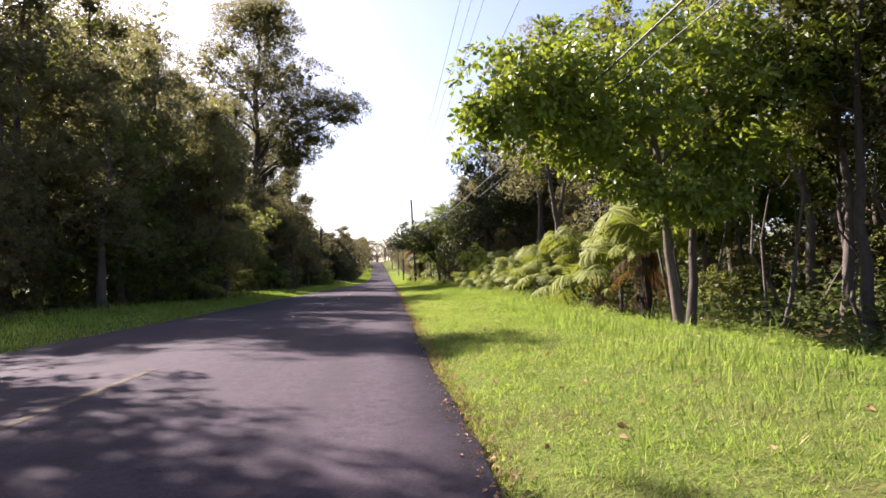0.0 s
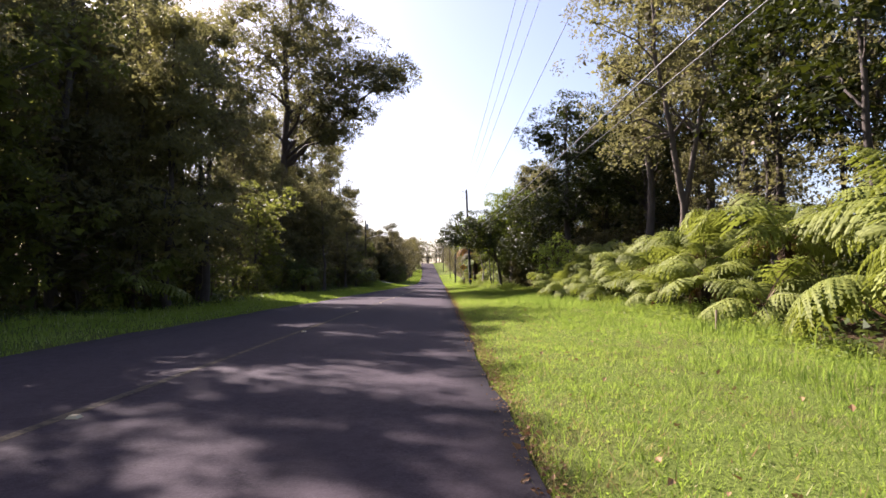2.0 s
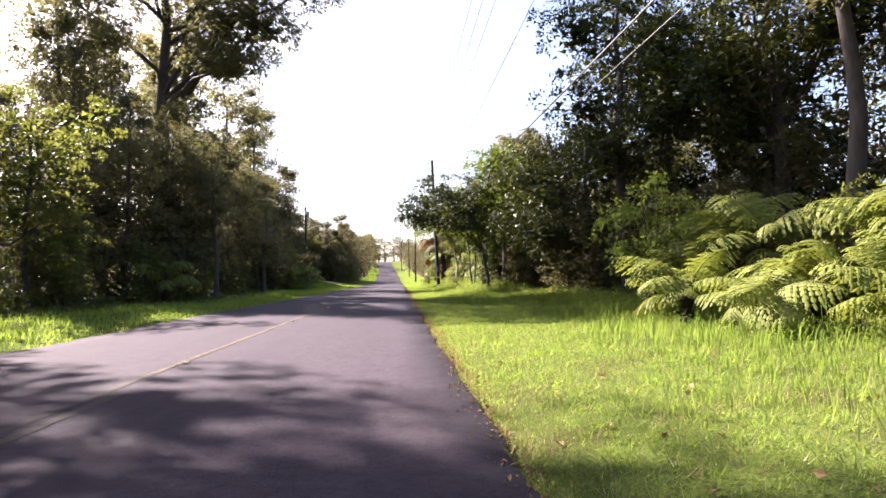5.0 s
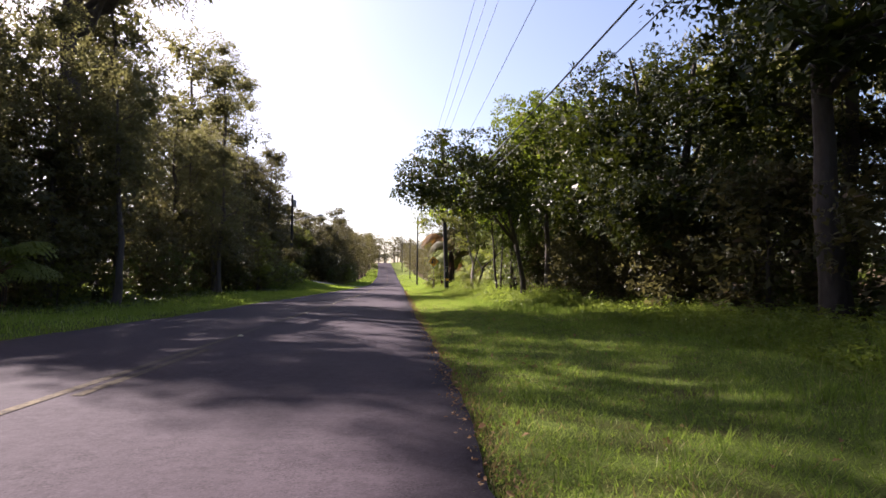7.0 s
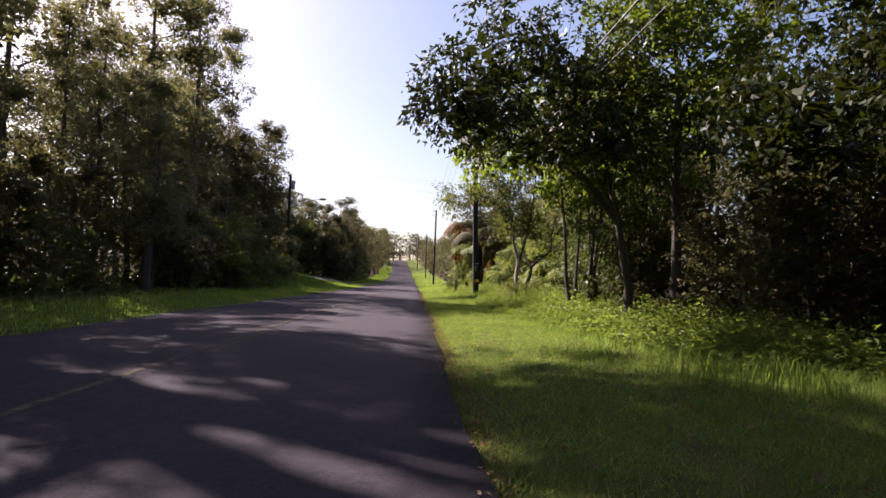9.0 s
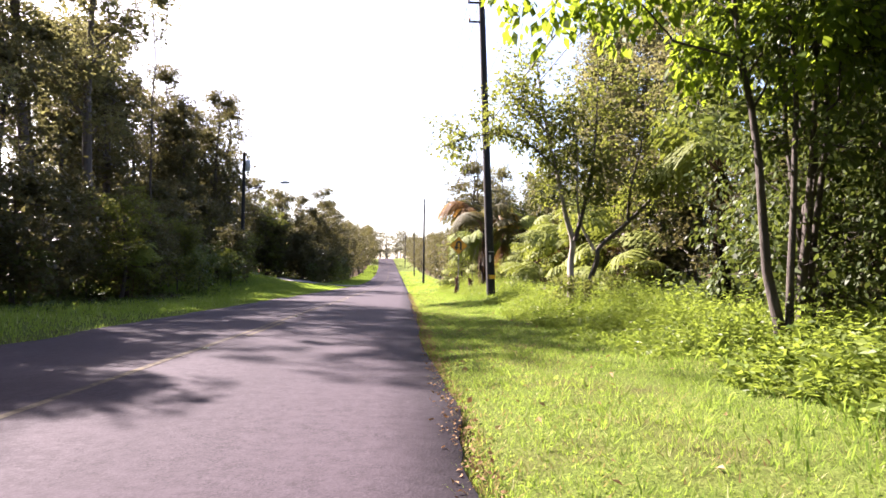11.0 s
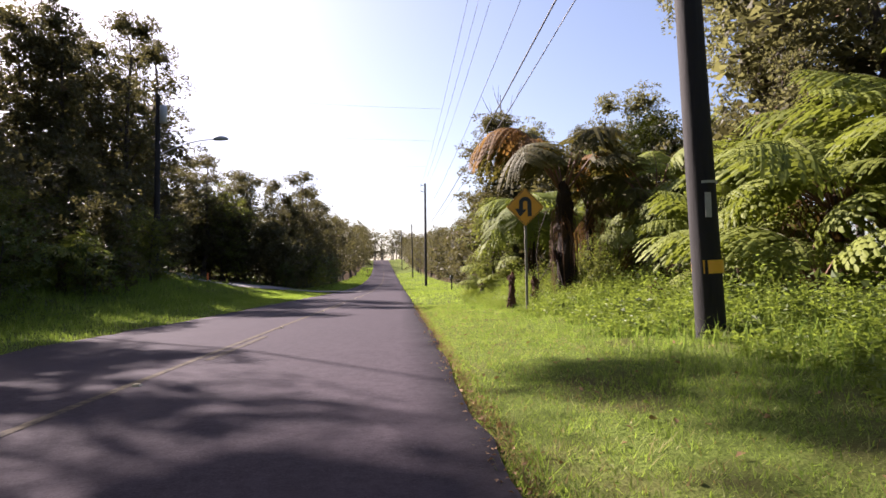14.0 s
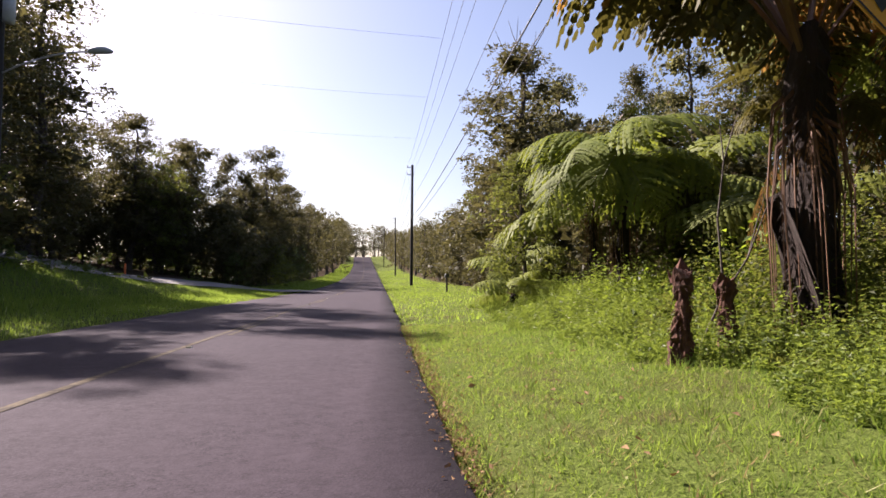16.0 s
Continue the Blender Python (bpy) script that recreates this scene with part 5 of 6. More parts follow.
tree_fern(3.65, 107.2, 0.4, 1.6, 14, 1)
tree_fern(5.9, 98.6, 2.7, 3.0, 14, 2, 0.16, "tall tree fern with many dry hanging fronds", OLD)
tree_fern(6.7, 95.4, 2.3, 3.2, 14, 3, 0.16, "tall tree fern with many dry hanging fronds", OLD)
tree_fern(7.7, 19.8, 1.9, 2.9, 14, 4, 0.2, "tree fern with upright dark leaf stalks behind the verge tree", UPRIGHT)
tree_fern(7.45, 23.2, 0.6, 2.6, 12, 4, 0.14, "tree fern with upright red-brown leaf stalks", UPRIGHT)


# ---- roadside things ----
def utility_pole(base, top, r0, r1, label, band=False, arms=True):
    ob = thing("utility_pole", pose(*base), label, "utility pole", "utility poles")
    d = np.array(top) - np.array(base)
    f = np.linspace(0, 1, 7)[:, None]
    b = Build().add(*tube(d * f + np.array([0, 0, -0.4]) * (1 - f), np.linspace(r0, r1, 7), 14))
    b.add(*disc_cap(d, r1, 14, True))
    part("pole", b.mesh("pole", M_POLE, True), ob)
    at = lambda z: d * (z - base[2]) / d[2]  # noqa: E731
    rad = lambda z: r0 + (r1 - r0) * (z - base[2]) / d[2]  # noqa: E731
    if band:
        q = np.stack([at(0.98), at(1.13)])
        part("band", Build().add(*tube(q, [rad(0.98) + 0.006] * 2, 18)).mesh("band", M_BAND, True), ob, "yellow reflective band")
        q = np.stack([at(2.0), at(2.03)])
        part("clamp", Build().add(*tube(q, [rad(2) + 0.008] * 2, 14)).mesh("clamp", M_GALV, True), ob)
        part("tag_plate", Build().add(*box(*(at(1.75) + [-0.03, -rad(1.75) - 0.006, 0]), 0.07, 0.01, 0.28)).mesh("tag_plate", M_GALV), ob, "small pale metal plate")
    if arms:
        for dz in (-0.25, -1.0):
            p = at(top[2] + dz)
            bracket = part("bracket", Build().add(*box(p[0] - 0.28, p[1], p[2], 0.5, 0.06, 0.06)).mesh("bracket", M_POLE), ob)
            zz = np.array([[p[0] - 0.5, p[1], p[2] + z] for z in (0.03, 0.09, 0.10, 0.16, 0.17, 0.24)])
            part("insulator", Build().add(*tube(zz, [0.03, 0.05, 0.03, 0.05, 0.03, 0.02], 8)).mesh("insulator", M_INSUL, True), bracket, "brown porcelain insulator")
    return ob


utility_pole((3.46, 86.7, gz(3.46, 86.7)), (3.02, 86.6, 11.9), 0.17, 0.115, "tall dark tarred wooden utility pole with a yellow band", True)
utility_pole((3.05, 152.7, gz(3.05, 152.7)), (3.1, 152.7, 12.7), 0.17, 0.12, "tall dark tarred wooden utility pole on the verge")
utility_pole((2.6, 205, gz(2.6, 205)), (2.5, 205, 12.6), 0.15, 0.1, "distant dark wooden utility pole on the verge")
utility_pole((0.6, 260, gz(0.6, 260)), (0.6, 260, 15.5), 0.15, 0.1, "distant dark wooden utility pole on the verge")
utility_pole((5.2, -5, gz(5.2, -5)), (3.6, -5, 11.6), 0.17, 0.12, "tall dark tarred wooden utility pole on the verge")

# street lamp pole with transformer on the left bank
lx, ly = -12.4, 111.6
lz = gz(lx, ly)
lamp = thing("street_lamp", pose(lx, ly, lz), "dark wooden pole carrying a street lamp arm and a grey transformer", "street lamp")
f = np.linspace(0, 1, 6)[:, None]
part("pole", Build().add(*tube(np.array([[0, 0, -0.4]]) * (1 - f) + np.array([[0, 0, 9.5]]) * f, np.linspace(0.17, 0.11, 6), 12)).mesh("pole", M_POLE, True), lamp)
q = np.linspace(0, 1, 10)
arm = np.stack([0.1 + 2.9 * q, -0.2 * q, 8.35 - lz - 0.75 * (1 - q) ** 2], -1)
lamp_arm = part("arm", Build().add(*tube(arm, np.full(10, 0.03), 8)).mesh("arm", M_GALV, True), lamp, "curved grey steel arm")
head_p = np.stack([2.85 + 0.75 * q, -0.2 + 0 * q, 8.36 - lz + 0.05 * np.sin(3 * q)], -1)
part("lamp_head", Build().add(*tube(head_p, 0.03 + 0.10 * np.sin(np.pi * np.clip(q * 0.9 + 0.08, 0, 1)) ** 0.7, 10)).mesh("lamp_head", M_GREY, True), lamp_arm, "grey cobra-head luminaire")
tz = np.array([[0.32, -0.12, z] for z in (8.0, 8.02, 8.85, 8.9, 8.95)])
part("transformer", Build().add(*tube(tz, [0.0, 0.18, 0.18, 0.15, 0.0], 16)).mesh("transformer", M_GREY, True), lamp, "grey cylindrical transformer can")

# warning sign
sx, sy = 2.86, 93.9
sz = gz(sx, sy)
sign = thing("road_sign", pose(sx, sy, sz), "yellow diamond hairpin-bend warning sign on a steel post", "road sign")
b = Build().add(*box(0, 0, 1.2, 0.05, 0.008, 3.2))
b.add(*box(-0.025, 0.016, 1.2, 0.006, 0.036, 3.2)).add(*box(0.025, 0.016, 1.2, 0.006, 0.036, 3.2))
post = part("post", b.mesh("post", M_POST), sign, "dull weathered channel post")
post.matrix_basis = pose(0, 0, 0, 0, 0, 0)
cz = 2.63 - sz


def diamond(half, y, thick, corner):
    """A diamond plate with rounded corners, standing in the x-z plane."""
    pts = []
    for k in range(4):
        a = k * math.pi / 2
        for da in np.linspace(-math.pi / 4, math.pi / 4, 5):
            pts.append((math.cos(a) * (half - corner * 1.414) + corner * math.cos(a + da), math.sin(a) * (half - corner * 1.414) + corner * math.sin(a + da)))
    n = len(pts)
    V = [(x, y, z) for x, z in pts] + [(x, y + thick, z) for x, z in pts]
    b = Build().add(V, np.arange(n)[None]).add(V, np.arange(2 * n - 1, n - 1, -1)[None])
    k = np.arange(n)
    return b.add(V, np.stack([k, k + n, (k + 1) % n + n, (k + 1) % n], -1)).v[0], b


_, b = diamond(0.455, -0.012, 0.004, 0.045)
plate = part("plate", b.mesh("plate", M_SIGN), sign, "yellow diamond plate")
plate.matrix_basis = pose(0, 0, cz)


def flat_line(pts, w, y):
    P = np.array(pts)
    T = unit(np.gradient(P, axis=0))
    N = np.stack([-T[:, 1], T[:, 0]], -1)
    A, B = P + N * w / 2, P - N * w / 2
    n = len(P)
    V = np.concatenate([np.stack([A[:, 0], np.full(n, y), A[:, 1]], -1), np.stack([B[:, 0], np.full(n, y), B[:, 1]], -1)])
    k = np.arange(n - 1)
    return V, np.stack([k, k + 1, k + 1 + n, k + n], -1)


arc = [(0.1 * math.cos(a), 0.09 + 0.1 * math.sin(a)) for a in np.linspace(0, math.pi, 16)]
b = Build().add(*flat_line([(0.10, -0.22), (0.10, -0.05), *arc, (-0.10, 0.03), (-0.105, -0.05)], 0.098, -0.016))
b.add([(-0.25, -0.016, -0.035), (0.03, -0.016, -0.06), (-0.125, -0.016, -0.23)], [[0, 2, 1]])
part("arrow", b.mesh("arrow", M_SIGN_BLACK), plate, "black hairpin arrow")
rim = [(0.425 * math.cos(a), 0.425 * math.sin(a)) for a in (0, math.pi / 2, math.pi, 3 * math.pi / 2)]
b = Build()
for k in range(4):
    p0, p1 = np.array(rim[k]), np.array(rim[(k + 1) % 4])
    b.add(*flat_line([p0 * 0.96 + p1 * 0.04, 0.5 * (p0 + p1), p0 * 0.04 + p1 * 0.96], 0.012, -0.0155))
part("border", b.mesh("border", M_SIGN_BLACK), plate, "thin black border")

# stumps, stake, mailbox, marker
def stump(x, y, h, r, label, mat=M_STUMP, lean=(0.05, 0.0), seed=5):
    g = np.random.default_rng(seed)
    f = np.linspace(0, 1, 14)
    bow = np.cumsum(g.normal(0, 0.16 * r, (14, 2)), axis=0)
    P = np.stack([lean[0] * f + bow[:, 0], lean[1] * f + bow[:, 1], -0.15 + (h + 0.15) * f], -1)
    V, F = tube(P, r * (1.15 - 0.5 * f + 0.28 * np.sin(9 * f + seed) * f + 0.12 * np.exp(-((f - 0.93) / 0.07) ** 2)), 14)
    V = V + g.normal(0, r * 0.2, V.shape)
    V[-14:, 2] += g.uniform(-0.12, 0.08, 14)
    b = Build().add(V, F)
    b.add(V[-14:], np.arange(14)[None])
    m = 420
    ang, q = g.uniform(0, 6.28, m), g.uniform(0.05, 1.04, m)
    spine = np.stack([np.interp(q, f, P[:, a]) for a in range(3)], -1)
    rad = r * np.interp(q, [0, 0.8, 1.04], [1.05, 0.75, 0.5])
    c = spine + np.stack([np.cos(ang) * rad, np.sin(ang) * rad, 0 * ang], -1)
    out = r * g.uniform(0.1, 0.75, m)
    tip = c + np.stack([np.cos(ang) * out, np.sin(ang) * out, g.uniform(-0.16, 0.05, m)], -1)
    wv = np.stack([-np.sin(ang), np.cos(ang), 0 * ang], -1) * g.uniform(0.004, 0.014, (m, 1))
    b.add(np.stack([c - wv, c + wv, tip], 1).reshape(-1, 3), np.arange(3 * m).reshape(-1, 3))
    ob = new("stump", b.mesh("stump", mat))
    ob.matrix_basis = pose(x, y, gz(x, y))
    return tagged(ob, label, "stump", "verge stumps")


stump(2.98, 96.7, 0.95, 0.1, "rotten red-brown tree fern stump in the weeds", lean=(0.08, 0), seed=5)
stump(3.78, 97.1, 0.82, 0.1, "grey-brown decaying tree fern stump in the weeds", seed=6)
stump(5.0, 91.0, 0.5, 0.12, "short leaning brown stump in the weeds", lean=(-0.2, 0), seed=8)
stump(7.3, 20.9, 1.2, 0.06, "broken pale dead trunk beside the leafy tree", M_BARK, (0.12, 0), 7)
for x, y, line in ((3.95, 97.6, [(0, 0, -0.1), (0.05, 0, 0.8), (0.0, 0, 1.5), (0.12, 0.05, 2.2), (0.1, 0.1, 2.7)]), (3.5, 97.4, [(0, 0, -0.1), (0.35, 0, 0.6), (0.75, 0.1, 1.1), (1.0, 0.1, 1.7)])):
    ob = new("sapling", Build().add(*tube(line, np.linspace(0.018, 0.006, len(line)), 6)).add(*tube([line[-2], np.array(line[-2]) + [0.18, 0.1, 0.4], np.array(line[-2]) + [0.3, 0.1, 0.75]], [0.009, 0.007, 0.003], 5)).mesh("sapling", M_BARK, True))
    ob.matrix_basis = pose(x, y, gz(x, y))
    tagged(ob, "thin bare grey-brown sapling among the weeds", "sapling")
b = Build().add(*box(0, 0, 0.2, 0.035, 0.02, 0.5))
ob = new("stake", b.mesh("stake", M_STAKE))
ob.matrix_basis = pose(5.3, 25.4, gz(5.3, 25.4), 0, 3, 20)
tagged(ob, "thin pale wooden survey stake in the grass", "stake")
mb = thing("mailbox", pose(3.95, 127.1, gz(3.95, 127.1)), "dark mailbox on a short wooden post", "mailbox")
part("post", Build().add(*box(0, 0, 0.4, 0.1, 0.1, 1.0)).mesh("post", M_POLE), mb)
q = np.linspace(0, math.pi, 8)
prof = np.concatenate([[(-0.12, 0)], np.stack([0.12 * np.cos(q[::-1]), 0.14 + 0.12 * np.sin(q)], -1), [(0.12, 0)]])
n = len(prof)
V = np.concatenate([np.stack([prof[:, 0], np.full(n, s), prof[:, 1]], -1) for s in (-0.3, 0.3)])
k = np.arange(n)
b = Build().add(V, np.stack([k, (k + 1) % n, (k + 1) % n + n, k + n], -1)).add(V, np.arange(n)[::-1][None]).add(V, np.arange(n, 2 * n)[None])
part("box", b.mesh("box", M_PLASTIC), mb).matrix_basis = pose(0, 0, 0.9)
mk = new("marker_post", Build().add(*tube([[0, 0, -0.1], [0, 0, 0.62], [0, 0, 0.7]], [0.06, 0.06, 0.03], 10)).mesh("marker_post", M_ORANGE, True))
mk.matrix_basis = pose(-15.0, 128.2, gz(-15.0, 128.2))
tagged(mk, "small orange marker post beside the driveway", "marker post")


# ---- wires ----
def wire(pts, sag, r, label):
    V = Build()
    for a, c in zip(pts[:-1], pts[1:]):
        s = np.linspace(0, 1, 26)[:, None]
        V.add(*tube(np.array(a) * (1 - s) + np.array(c) * s - np.array([0, 0, sag * 4.0]) * s * (1 - s), np.full(26, r), 5))
    return tagged(new("overhead_wire", V.mesh("overhead_wire", M_WIRE, True)), label, "wire", "overhead wires")


for dx, dz in ((-0.5, 0.0), (-0.05, 0.15), (0.35, 0.0)):
    wire([(3.2 + dx, -5, 11.5 + dz), (3.02 + dx, 86.6, 11.75 + dz), (3.1 + dx, 152.7, 12.5 + dz), (2.5 + dx, 205, 12.5 + dz), (0.6 + dx, 260, 15.3 + dz)], 0.9, 0.009, "thin overhead electric conductor between the poles")
wire([(3.4, -5, 8.4), (3.24, 86.6, 8.7), (3.2, 152.7, 9.4), (2.6, 205, 9.6)], 0.8, 0.010, "thin overhead neutral wire between the poles")
wire([(4.7, -5, 5.1), (2.97, 86.6, 6.4), (3.0, 152.7, 7.2), (2.7, 205, 8.0)], 0.6, 0.02, "thick black overhead telephone cable between the poles")
wire([(5.1, -5, 5.0), (3.04, 86.55, 5.9), (3.1, 152.7, 6.8)], 0.6, 0.012, "thin black overhead telephone cable between the poles")
for y, z in ((117, 12.0), (126, 12.1), (137, 12.2)):
    wire([(2.6, y, z - 0.4), (-30, y - 5, z + 0.9)], 0.5, 0.005, "thin overhead service wire crossing the road")


# ---- grass and weeds ----
def blades(name, rng, n, x, y, h, w, mat, lean=0.5, tall=False, label="", category="grass"):
    az, bd = rng.uniform(0, 2 * np.pi, n), rng.uniform(0.15, 1.0, n) * lean
    base = np.stack([x, y, ground_z(x, y) - 0.005], -1)
    side = np.stack([np.cos(az), np.sin(az), 0 * az], -1) * (w / 2)[:, None]
    d = np.stack([-np.sin(az) * bd, np.cos(az) * bd, np.ones(n)], -1)
    tip = base + d * h[:, None]
    if tall:
        mid = base + d * [0.35, 0.35, 0.6] * h[:, None]
        tip[:, 2] -= h * bd * 0.35
        V = np.stack([base - side, base + side, mid + side * 0.8, mid - side * 0.8, tip], 1).reshape(-1, 3)
        k = np.arange(n)[:, None] * 5
        b = Build().add(V, k + [0, 1, 2, 3])
        b.f.append((k + [3, 2, 4], 0))
    else:
        b = Build().add(np.stack([base - side, base + side, tip], 1).reshape(-1, 3), np.arange(3 * n).reshape(-1, 3))
    return tagged(new(name, b.mesh(name, mat)), label, category, kind="stuff")


def spread_xy(rng, n, u0, u1, y0, y1, power=1.0):
    y = y0 + (y1 - y0) * rng.uniform(0, 1, n)
    return u0 + (u1 - u0) * rng.uniform(0, 1, n) ** power + bend(y), y


def tufts(name, rng, count, each, u0, u1, y0, y1, power, heights, width, mat, label, loose=0.035, lean=1.0):
    """Grass in small tufts whose blades fall outwards."""
    cx, cy = spread_xy(rng, count, u0, u1, y0, y1, power)
    lush = 0.5 + 0.5 * np.sin(2.3 * cx + 1.3 * np.sin(1.7 * cy)) * np.sin(1.9 * cy + np.sin(1.1 * cx))
    ch = rng.uniform(*heights, count) * (0.45 + 0.9 * lush) * (0.75 + 0.14 * (cx - u0 - bend(cy)))
    n = count * each
    a, r = rng.uniform(0, 2 * np.pi, n), loose * rng.uniform(0, 1, n) ** 0.5 * 1.6
    x, y, h = np.repeat(cx, each) + r * np.cos(a), np.repeat(cy, each) + r * np.sin(a), np.repeat(ch, each) * rng.uniform(0.5, 1.15, n)
    base = np.stack([x, y, ground_z(x, y) - 0.006], -1)
    bend_out = rng.uniform(0.2, 1.3, n) * lean
    d = np.stack([np.cos(a) * bend_out, np.sin(a) * bend_out, np.ones(n)], -1) + rng.normal(0, 0.25, (n, 3)) * [1, 1, 0]
    w = rng.uniform(*width, n)[:, None] * 0.5
    t = a + np.pi / 2 + rng.normal(0, 0.6, n)
    side = np.stack([np.cos(t), np.sin(t), 0 * t], -1) * w
    V = np.stack([base - side, base + side, base + d * h[:, None]], 1).reshape(-1, 3)
    return tagged(new(name, Build().add(V, np.arange(3 * n).reshape(-1, 3)).mesh(name, mat)), label, "grass", kind="stuff")


rng = np.random.default_rng(17)
tufts("grass", rng, 30000, 8, XR - 0.04, 5.4, 3.0, 104, 1.4, (0.03, 0.085), (0.004, 0.009), M_GRASS, "short bright green mown grass on the verge")
n = 190000
x, y = spread_xy(rng, n, XR - 0.03, 5.2, 3, 104, 1.5)
blades("grass", rng, n, x, y, rng.uniform(0.018, 0.06, n), rng.uniform(0.004, 0.009, n), M_GRASS, 2.2, label="short bright green mown grass on the verge")
n = 24000
x, y = spread_xy(rng, n, XR, 4.6, 3, 104, 1.3)
keep = np.sin(2.1 * x + 0.9 * y) * np.sin(1.4 * y - 0.7 * x) > -0.1
C = np.stack([x, y, ground_z(x, y) + rng.uniform(0.01, 0.05, n)], -1)[keep]
tagged(new("clover", Build().add(*leaf_cards(rng, C, 0.024, 0.017, -0.05)).mesh("clover", M_GRASS)), "small broad-leaved creeping weeds in the mown verge", "weeds", kind="stuff")
tufts("long_grass", rng, 7500, 9, XR + 0.1, 5.6, 3.0, 104, 0.9, (0.06, 0.19), (0.005, 0.011), M_TALL, "taller grass tufts standing in the mown verge", 0.05, 0.8)
tufts("dry_grass", rng, 5200, 7, XR, 5.0, 3.0, 104, 1.1, (0.03, 0.11), (0.004, 0.008), M_STRAW, "dry straw-coloured grass tufts in the verge", 0.06, 1.4)
n = 60000
x, y = spread_xy(rng, n, 1.9, 8.2, 4, 104, 0.85)
patch = np.clip(np.sin(0.9 * x + 0.35 * y) * np.sin(0.6 * y) + 0.6, 0.2, 1.2)
blades("long_grass", rng, n, x, y, rng.uniform(0.12, 0.42, n) * np.clip((x - 1.5) / 2.2, 0.15, 1.0) * patch * np.where((y < 24) & (x > 3.6), 0.4, 1.0), rng.uniform(0.007, 0.014, n), M_TALL, 1.0, True, "long green grass along the forest edge")
n = 80000
x, y = spread_xy(rng, n, -9.3, XL + 0.06, 8, 137)
blades("grass", rng, n, x, y, rng.uniform(0.05, 0.16, n) * (0.6 + 0.25 * (XL - x)), rng.uniform(0.014, 0.03, n), M_GRASS, 0.8, label="short bright green grass on the far verge")
n = 30000
x, y = spread_xy(rng, n, -13.5, -8.0, 92, 137)
blades("long_grass", rng, n, x, y, rng.uniform(0.08, 0.38, n) * np.clip((y - 137) / -30, 0.25, 1), rng.uniform(0.014, 0.03, n), M_TALL, 1.0, label="long green grass on the roadside bank")
n = 34000
x, y = spread_xy(rng, n, XR, 6.5, 104, 240)
blades("grass", rng, n, x, y, rng.uniform(0.04, 0.12, n), rng.uniform(0.02, 0.05, n), M_GRASS, 0.8, label="distant bright green verge grass")
n = 24000
x, y = spread_xy(rng, n, -9.5, XL, 137, 280)
blades("grass", rng, n, x, y, rng.uniform(0.08, 0.25, n), rng.uniform(0.04, 0.08, n), M_GRASS, 0.8, label="distant bright green verge grass")


n = 38000
y = rng.uniform(3, 104, n)
x = XR + np.where(rng.uniform(0, 1, n) < 0.6, rng.normal(0.05, 0.075, n), np.abs(rng.normal(0, 1.1, n)))
blades("dry_grass", rng, n, x, y, rng.uniform(0.02, 0.07, n), rng.uniform(0.006, 0.014, n), M_DRY, 2.2, label="dry brown grass fringing the asphalt edge")


def weeds(name, seed, n, boxes, hmax, size, mat, label):
    """Low leafy weeds: leaves in loose mounds."""
    rng = np.random.default_rng(seed)
    pts = []
    for u0, u1, y0, y1, share in boxes:
        m = int(n * share)
        x, y = spread_xy(rng, m, u0, u1, y0, y1)
        top = hmax * (0.45 + 0.55 * np.abs(np.sin(1.9 * x + 0.7 * y) * np.cos(1.3 * y - 0.8 * x))) * np.clip((x - u0 - 0.7 * np.sin(0.8 * y) * np.sin(0.33 * y + 1)) / 1.6 * np.sign(u0), 0.05, 1)
        pts.append(np.stack([x, y, ground_z(x, y) + top * rng.uniform(0.05, 1, m) ** 0.6], -1))
    C = np.concatenate(pts)
    b = Build().add(*leaf_cards(rng, C, size, size * 0.55, -0.1, tri=size > 0.15))
    return tagged(new(name, b.mesh(name, mat)), label, "weeds", kind="stuff")


def leafy_weeds(name, seed, count, each, u0, u1, y0, y1, heights, size, mat, label, edge=1.0, aspect=0.5):
    """Upright weeds: leaves set round thin stems, in a bed whose front edge wanders."""
    rng = np.random.default_rng(seed)
    x, y = spread_xy(rng, count, u0, u1, y0, y1)
    u = x - bend(y)
    front = u0 + edge * (0.45 + 0.35 * np.sin(0.9 * y) * np.sin(0.37 * y + 1) + 0.2 * np.sin(2.7 * y))
    k = u > front
    x, y, u, front = x[k], y[k], u[k], front[k]
    m = len(x)
    mound = 0.65 + 0.35 * np.sin(1.7 * x + 0.8 * y) * np.cos(1.2 * y - 0.9 * x)
    h = (heights[0] + (heights[1] - heights[0]) * rng.uniform(0, 1, m) ** 1.6) * mound * np.clip(0.18 + (u - front) / 1.5, 0.18, 1)
    lean = rng.normal(0, 0.22, (m, 2))
    f = np.linspace(0.12, 1.0, each)[None]
    az = np.arange(each)[None] * 2.4 + rng.uniform(0, 6.28, (m, 1))
    o = np.stack([np.cos(az), np.sin(az), 0.35 + 0 * az], -1)
    C = np.stack([x[:, None] + lean[:, :1] * h[:, None] * f, y[:, None] + lean[:, 1:] * h[:, None] * f, ground_z(x, y)[:, None] + h[:, None] * f], -1)
    C = C + o * 0.02
    b = Build().add(*leaf_cards(rng, C.reshape(-1, 3), size, size * aspect, 0.15, 1.6 * o.reshape(-1, 3)))
    s0 = np.stack([x, y, ground_z(x, y)], -1)
    s1 = C[:, -1]
    w = np.array([0.004, 0.0, 0.0])
    b.add(np.stack([s0 - w, s0 + w, s1], 1).reshape(-1, 3), np.arange(3 * m).reshape(-1, 3))
    return tagged(new(name, b.mesh(name, mat)), label, "weeds", kind="stuff")


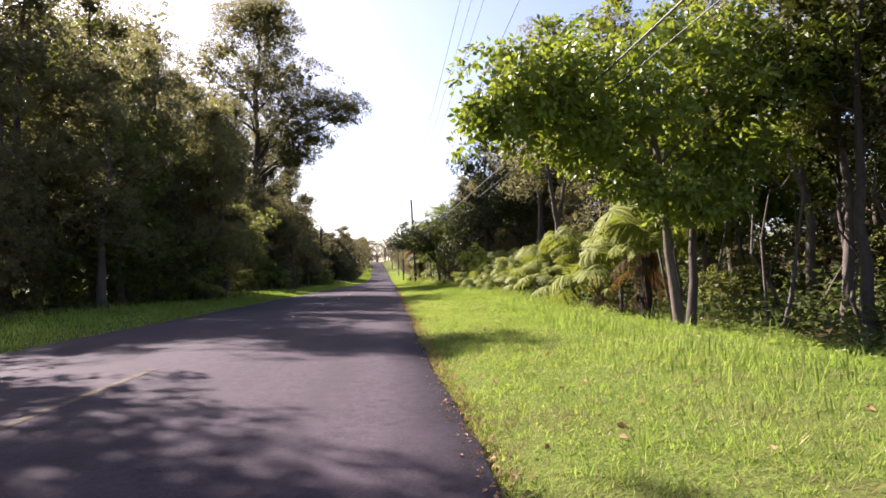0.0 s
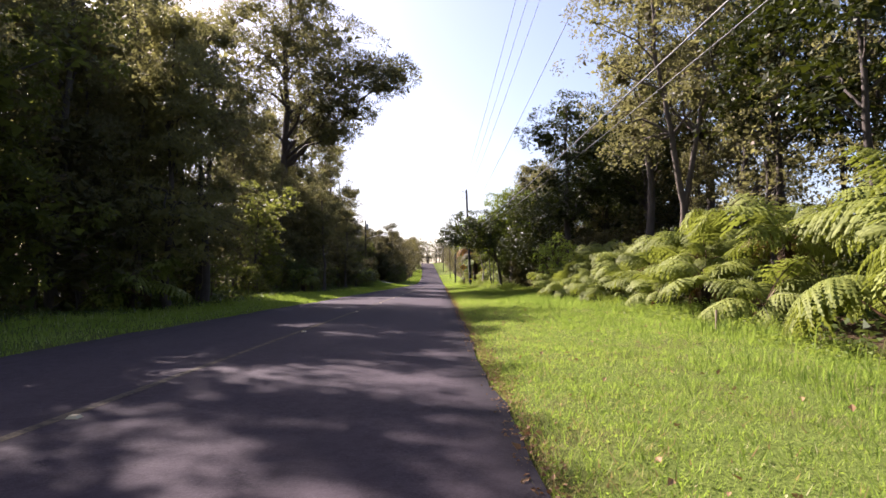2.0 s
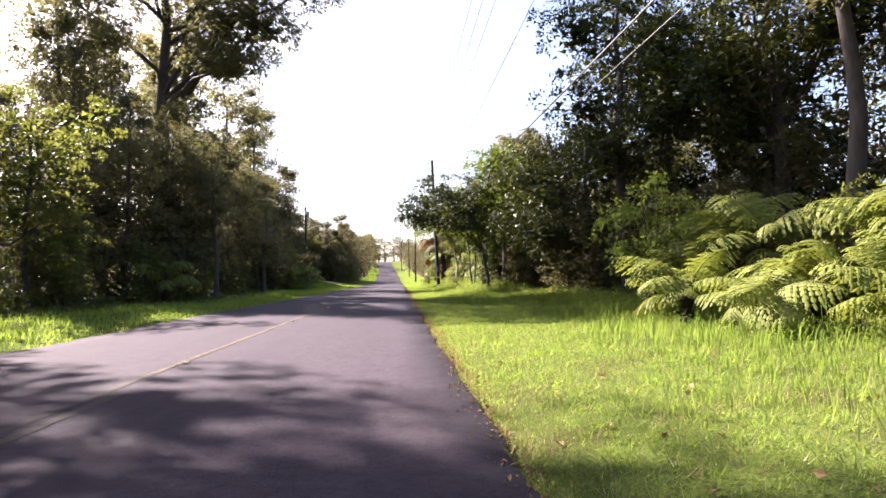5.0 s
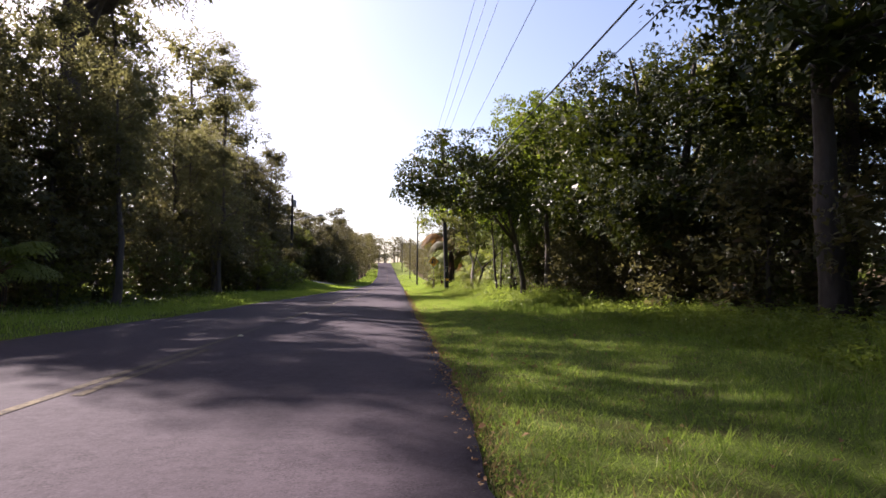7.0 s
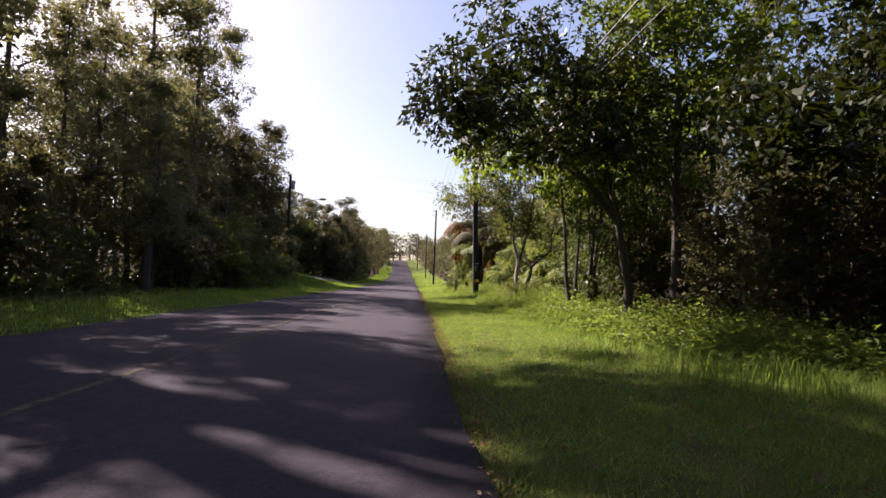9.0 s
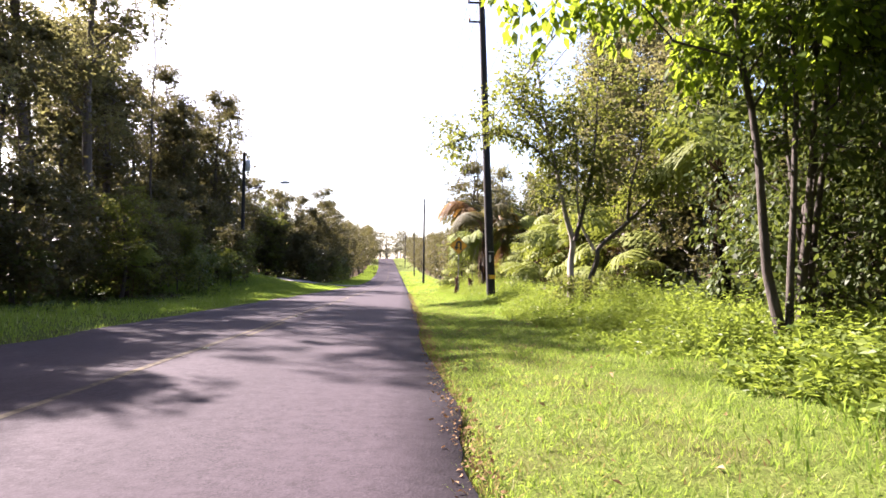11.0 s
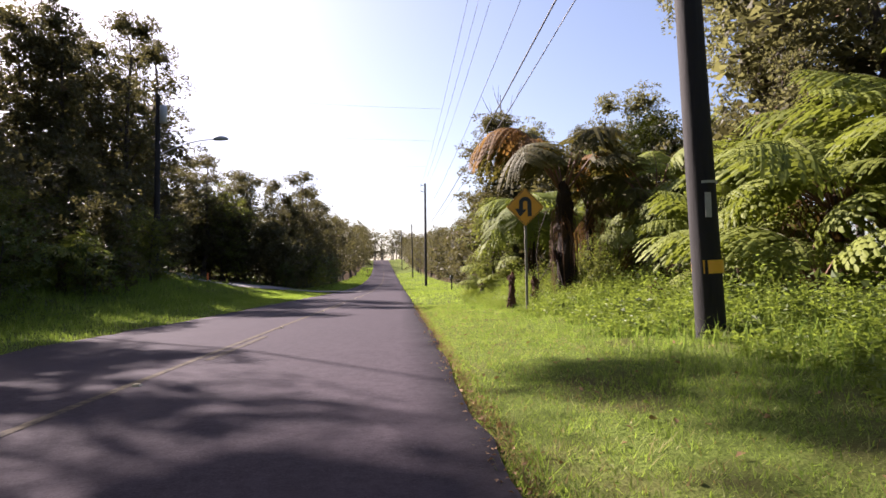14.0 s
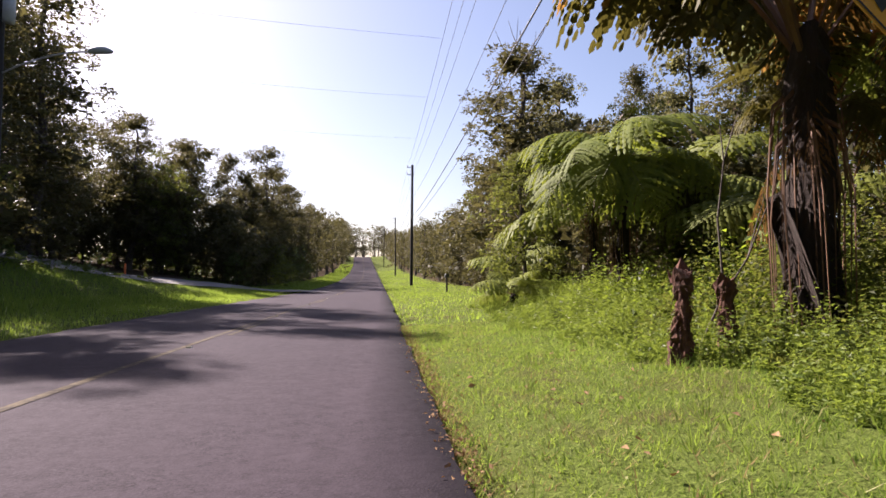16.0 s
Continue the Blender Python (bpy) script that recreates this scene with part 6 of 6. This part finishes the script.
leafy_weeds("weeds", 1, 7200, 13, 2.5, 6.4, 71, 94, (0.35, 0.95), 0.07, M_WEED, "bright green leafy weeds in a waist-high bed")
leafy_weeds("weeds", 10, 6600, 14, 2.3, 6.2, 93, 110, (0.3, 1.05), 0.056, M_WEED, "bright green leafy weeds climbing the roadside bank")
leafy_weeds("weeds", 11, 2600, 12, 3.0, 6.6, 60, 72, (0.3, 0.85), 0.095, M_WEED, "bright green leafy weeds at the forest edge")
leafy_weeds("weeds", 12, 2600, 11, 4.4, 8.4, 44, 61, (0.25, 0.65), 0.09, M_WEED, "shaded green weeds before the dark trees")
leafy_weeds("weeds", 13, 3200, 11, 4.6, 9.0, 9, 23, (0.15, 0.42), 0.085, M_WEED, "bright green leafy weeds under the verge tree")
leafy_weeds("broad_weeds", 15, 380, 11, 2.9, 6.0, 62, 76, (0.4, 1.0), 0.115, M_WEED, "broad-leaved green weeds at the verge", 0.8, 0.62)
leafy_weeds("broad_weeds", 16, 420, 9, 3.0, 6.2, 86, 104, (0.4, 1.0), 0.14, M_SHRUB, "broad-leaved dark green weeds at the verge", 0.8, 0.62)
leafy_weeds("weeds", 14, 1500, 9, 4.4, 7.2, 23, 44, (0.2, 0.5), 0.08, M_WEED, "low green weeds under the ferns")
leafy_weeds("weeds", 17, 1100, 15, 3.6, 6.6, 97.2, 105, (0.8, 2.0), 0.09, M_WEED, "tall bright green weeds heaped on the bank")
leafy_weeds("broad_weeds", 18, 240, 12, 4.0, 6.4, 98.4, 103, (1.0, 2.2), 0.15, M_LIME, "lime green broad-leaved creeper over the bank", 0.6, 0.6)
n = 3600
rng = np.random.default_rng(31)
x, y = spread_xy(rng, n, 2.6, 6.4, 8, 104, 0.8)
keep = np.sin(1.3 * x + 0.8 * y) * np.sin(0.53 * y - x) > 0.05
x, y = x[keep], y[keep]
n = len(x)
blades("dry_grass", rng, n, x, y, rng.uniform(0.15, 0.7, n) * np.clip((x - 1.8) / 3.5, 0.3, 1), rng.uniform(0.008, 0.018, n), M_TALL, 1.0, True, "tall seeding grass stems among the weeds")
weeds("undergrowth", 8, 12000, [(3.4, 6.2, 95.4, 98.8, 1.0)], 2.2, 0.075, M_MID, "climbing leafy undergrowth round the old tree fern")
weeds("undergrowth", 2, 24000, [(6.6, 10, 72, 112, 0.4), (7, 14, 10, 66, 0.6)], 0.9, 0.2, M_SHRUB, "dark green undergrowth at the forest edge")
weeds("undergrowth", 3, 30000, [(-13, -8.7, 8, 98, 0.6), (-20, -12.5, 96, 122, 0.15), (-22, -9.5, 137, 180, 0.25)], 1.0, 0.22, M_SHRUB, "dark green undergrowth at the forest edge")
weeds("thicket", 7, 9000, [(9.6, 15, 8, 50, 1.0)], 1.7, 0.2, M_SHRUB, "dark low thicket between the forest trees")
weeds("thicket", 6, 10500, [(-17, -11.3, 6, 98, 1.0)], 4.6, 0.42, M_SHRUB, "dense dark thicket between the forest trees")
weeds("thicket", 4, 28000, [(-34, -12, 0, 125, 0.45), (12, 30, 0, 190, 0.55)], 3.6, 0.5, M_SHRUB, "dense dark thicket between the forest trees")
weeds("thicket", 5, 18000, [(-40, -13, 136, 340, 0.6), (-45, -26, 110, 140, 0.1), (9, 30, 180, 340, 0.3)], 4.5, 0.6, M_SHRUB, "dense dark thicket between the forest trees")
rng = np.random.default_rng(23)
n = 900
x, y = spread_xy(rng, n, XR - 0.1, 4.5, 4, 100, 1.6)
C = np.stack([x, y, ground_z(x, y) + 0.025], -1)
b = Build().add(*leaf_cards(rng, C, 0.07, 0.045, 0.0))
n = 5000
x = XR + rng.normal(0.03, 0.07, n)
y = rng.uniform(3, 104, n)
b.add(*leaf_cards(rng, np.stack([x, y, np.maximum(ground_z(x, y), road_z(x, y)) + 0.012], -1), 0.035, 0.02, 0.1))
tagged(new("fallen_leaves", b.mesh("fallen_leaves", M_DEADLEAF)), "dry brown fallen leaves lying in the grass", "fallen leaves", kind="stuff")
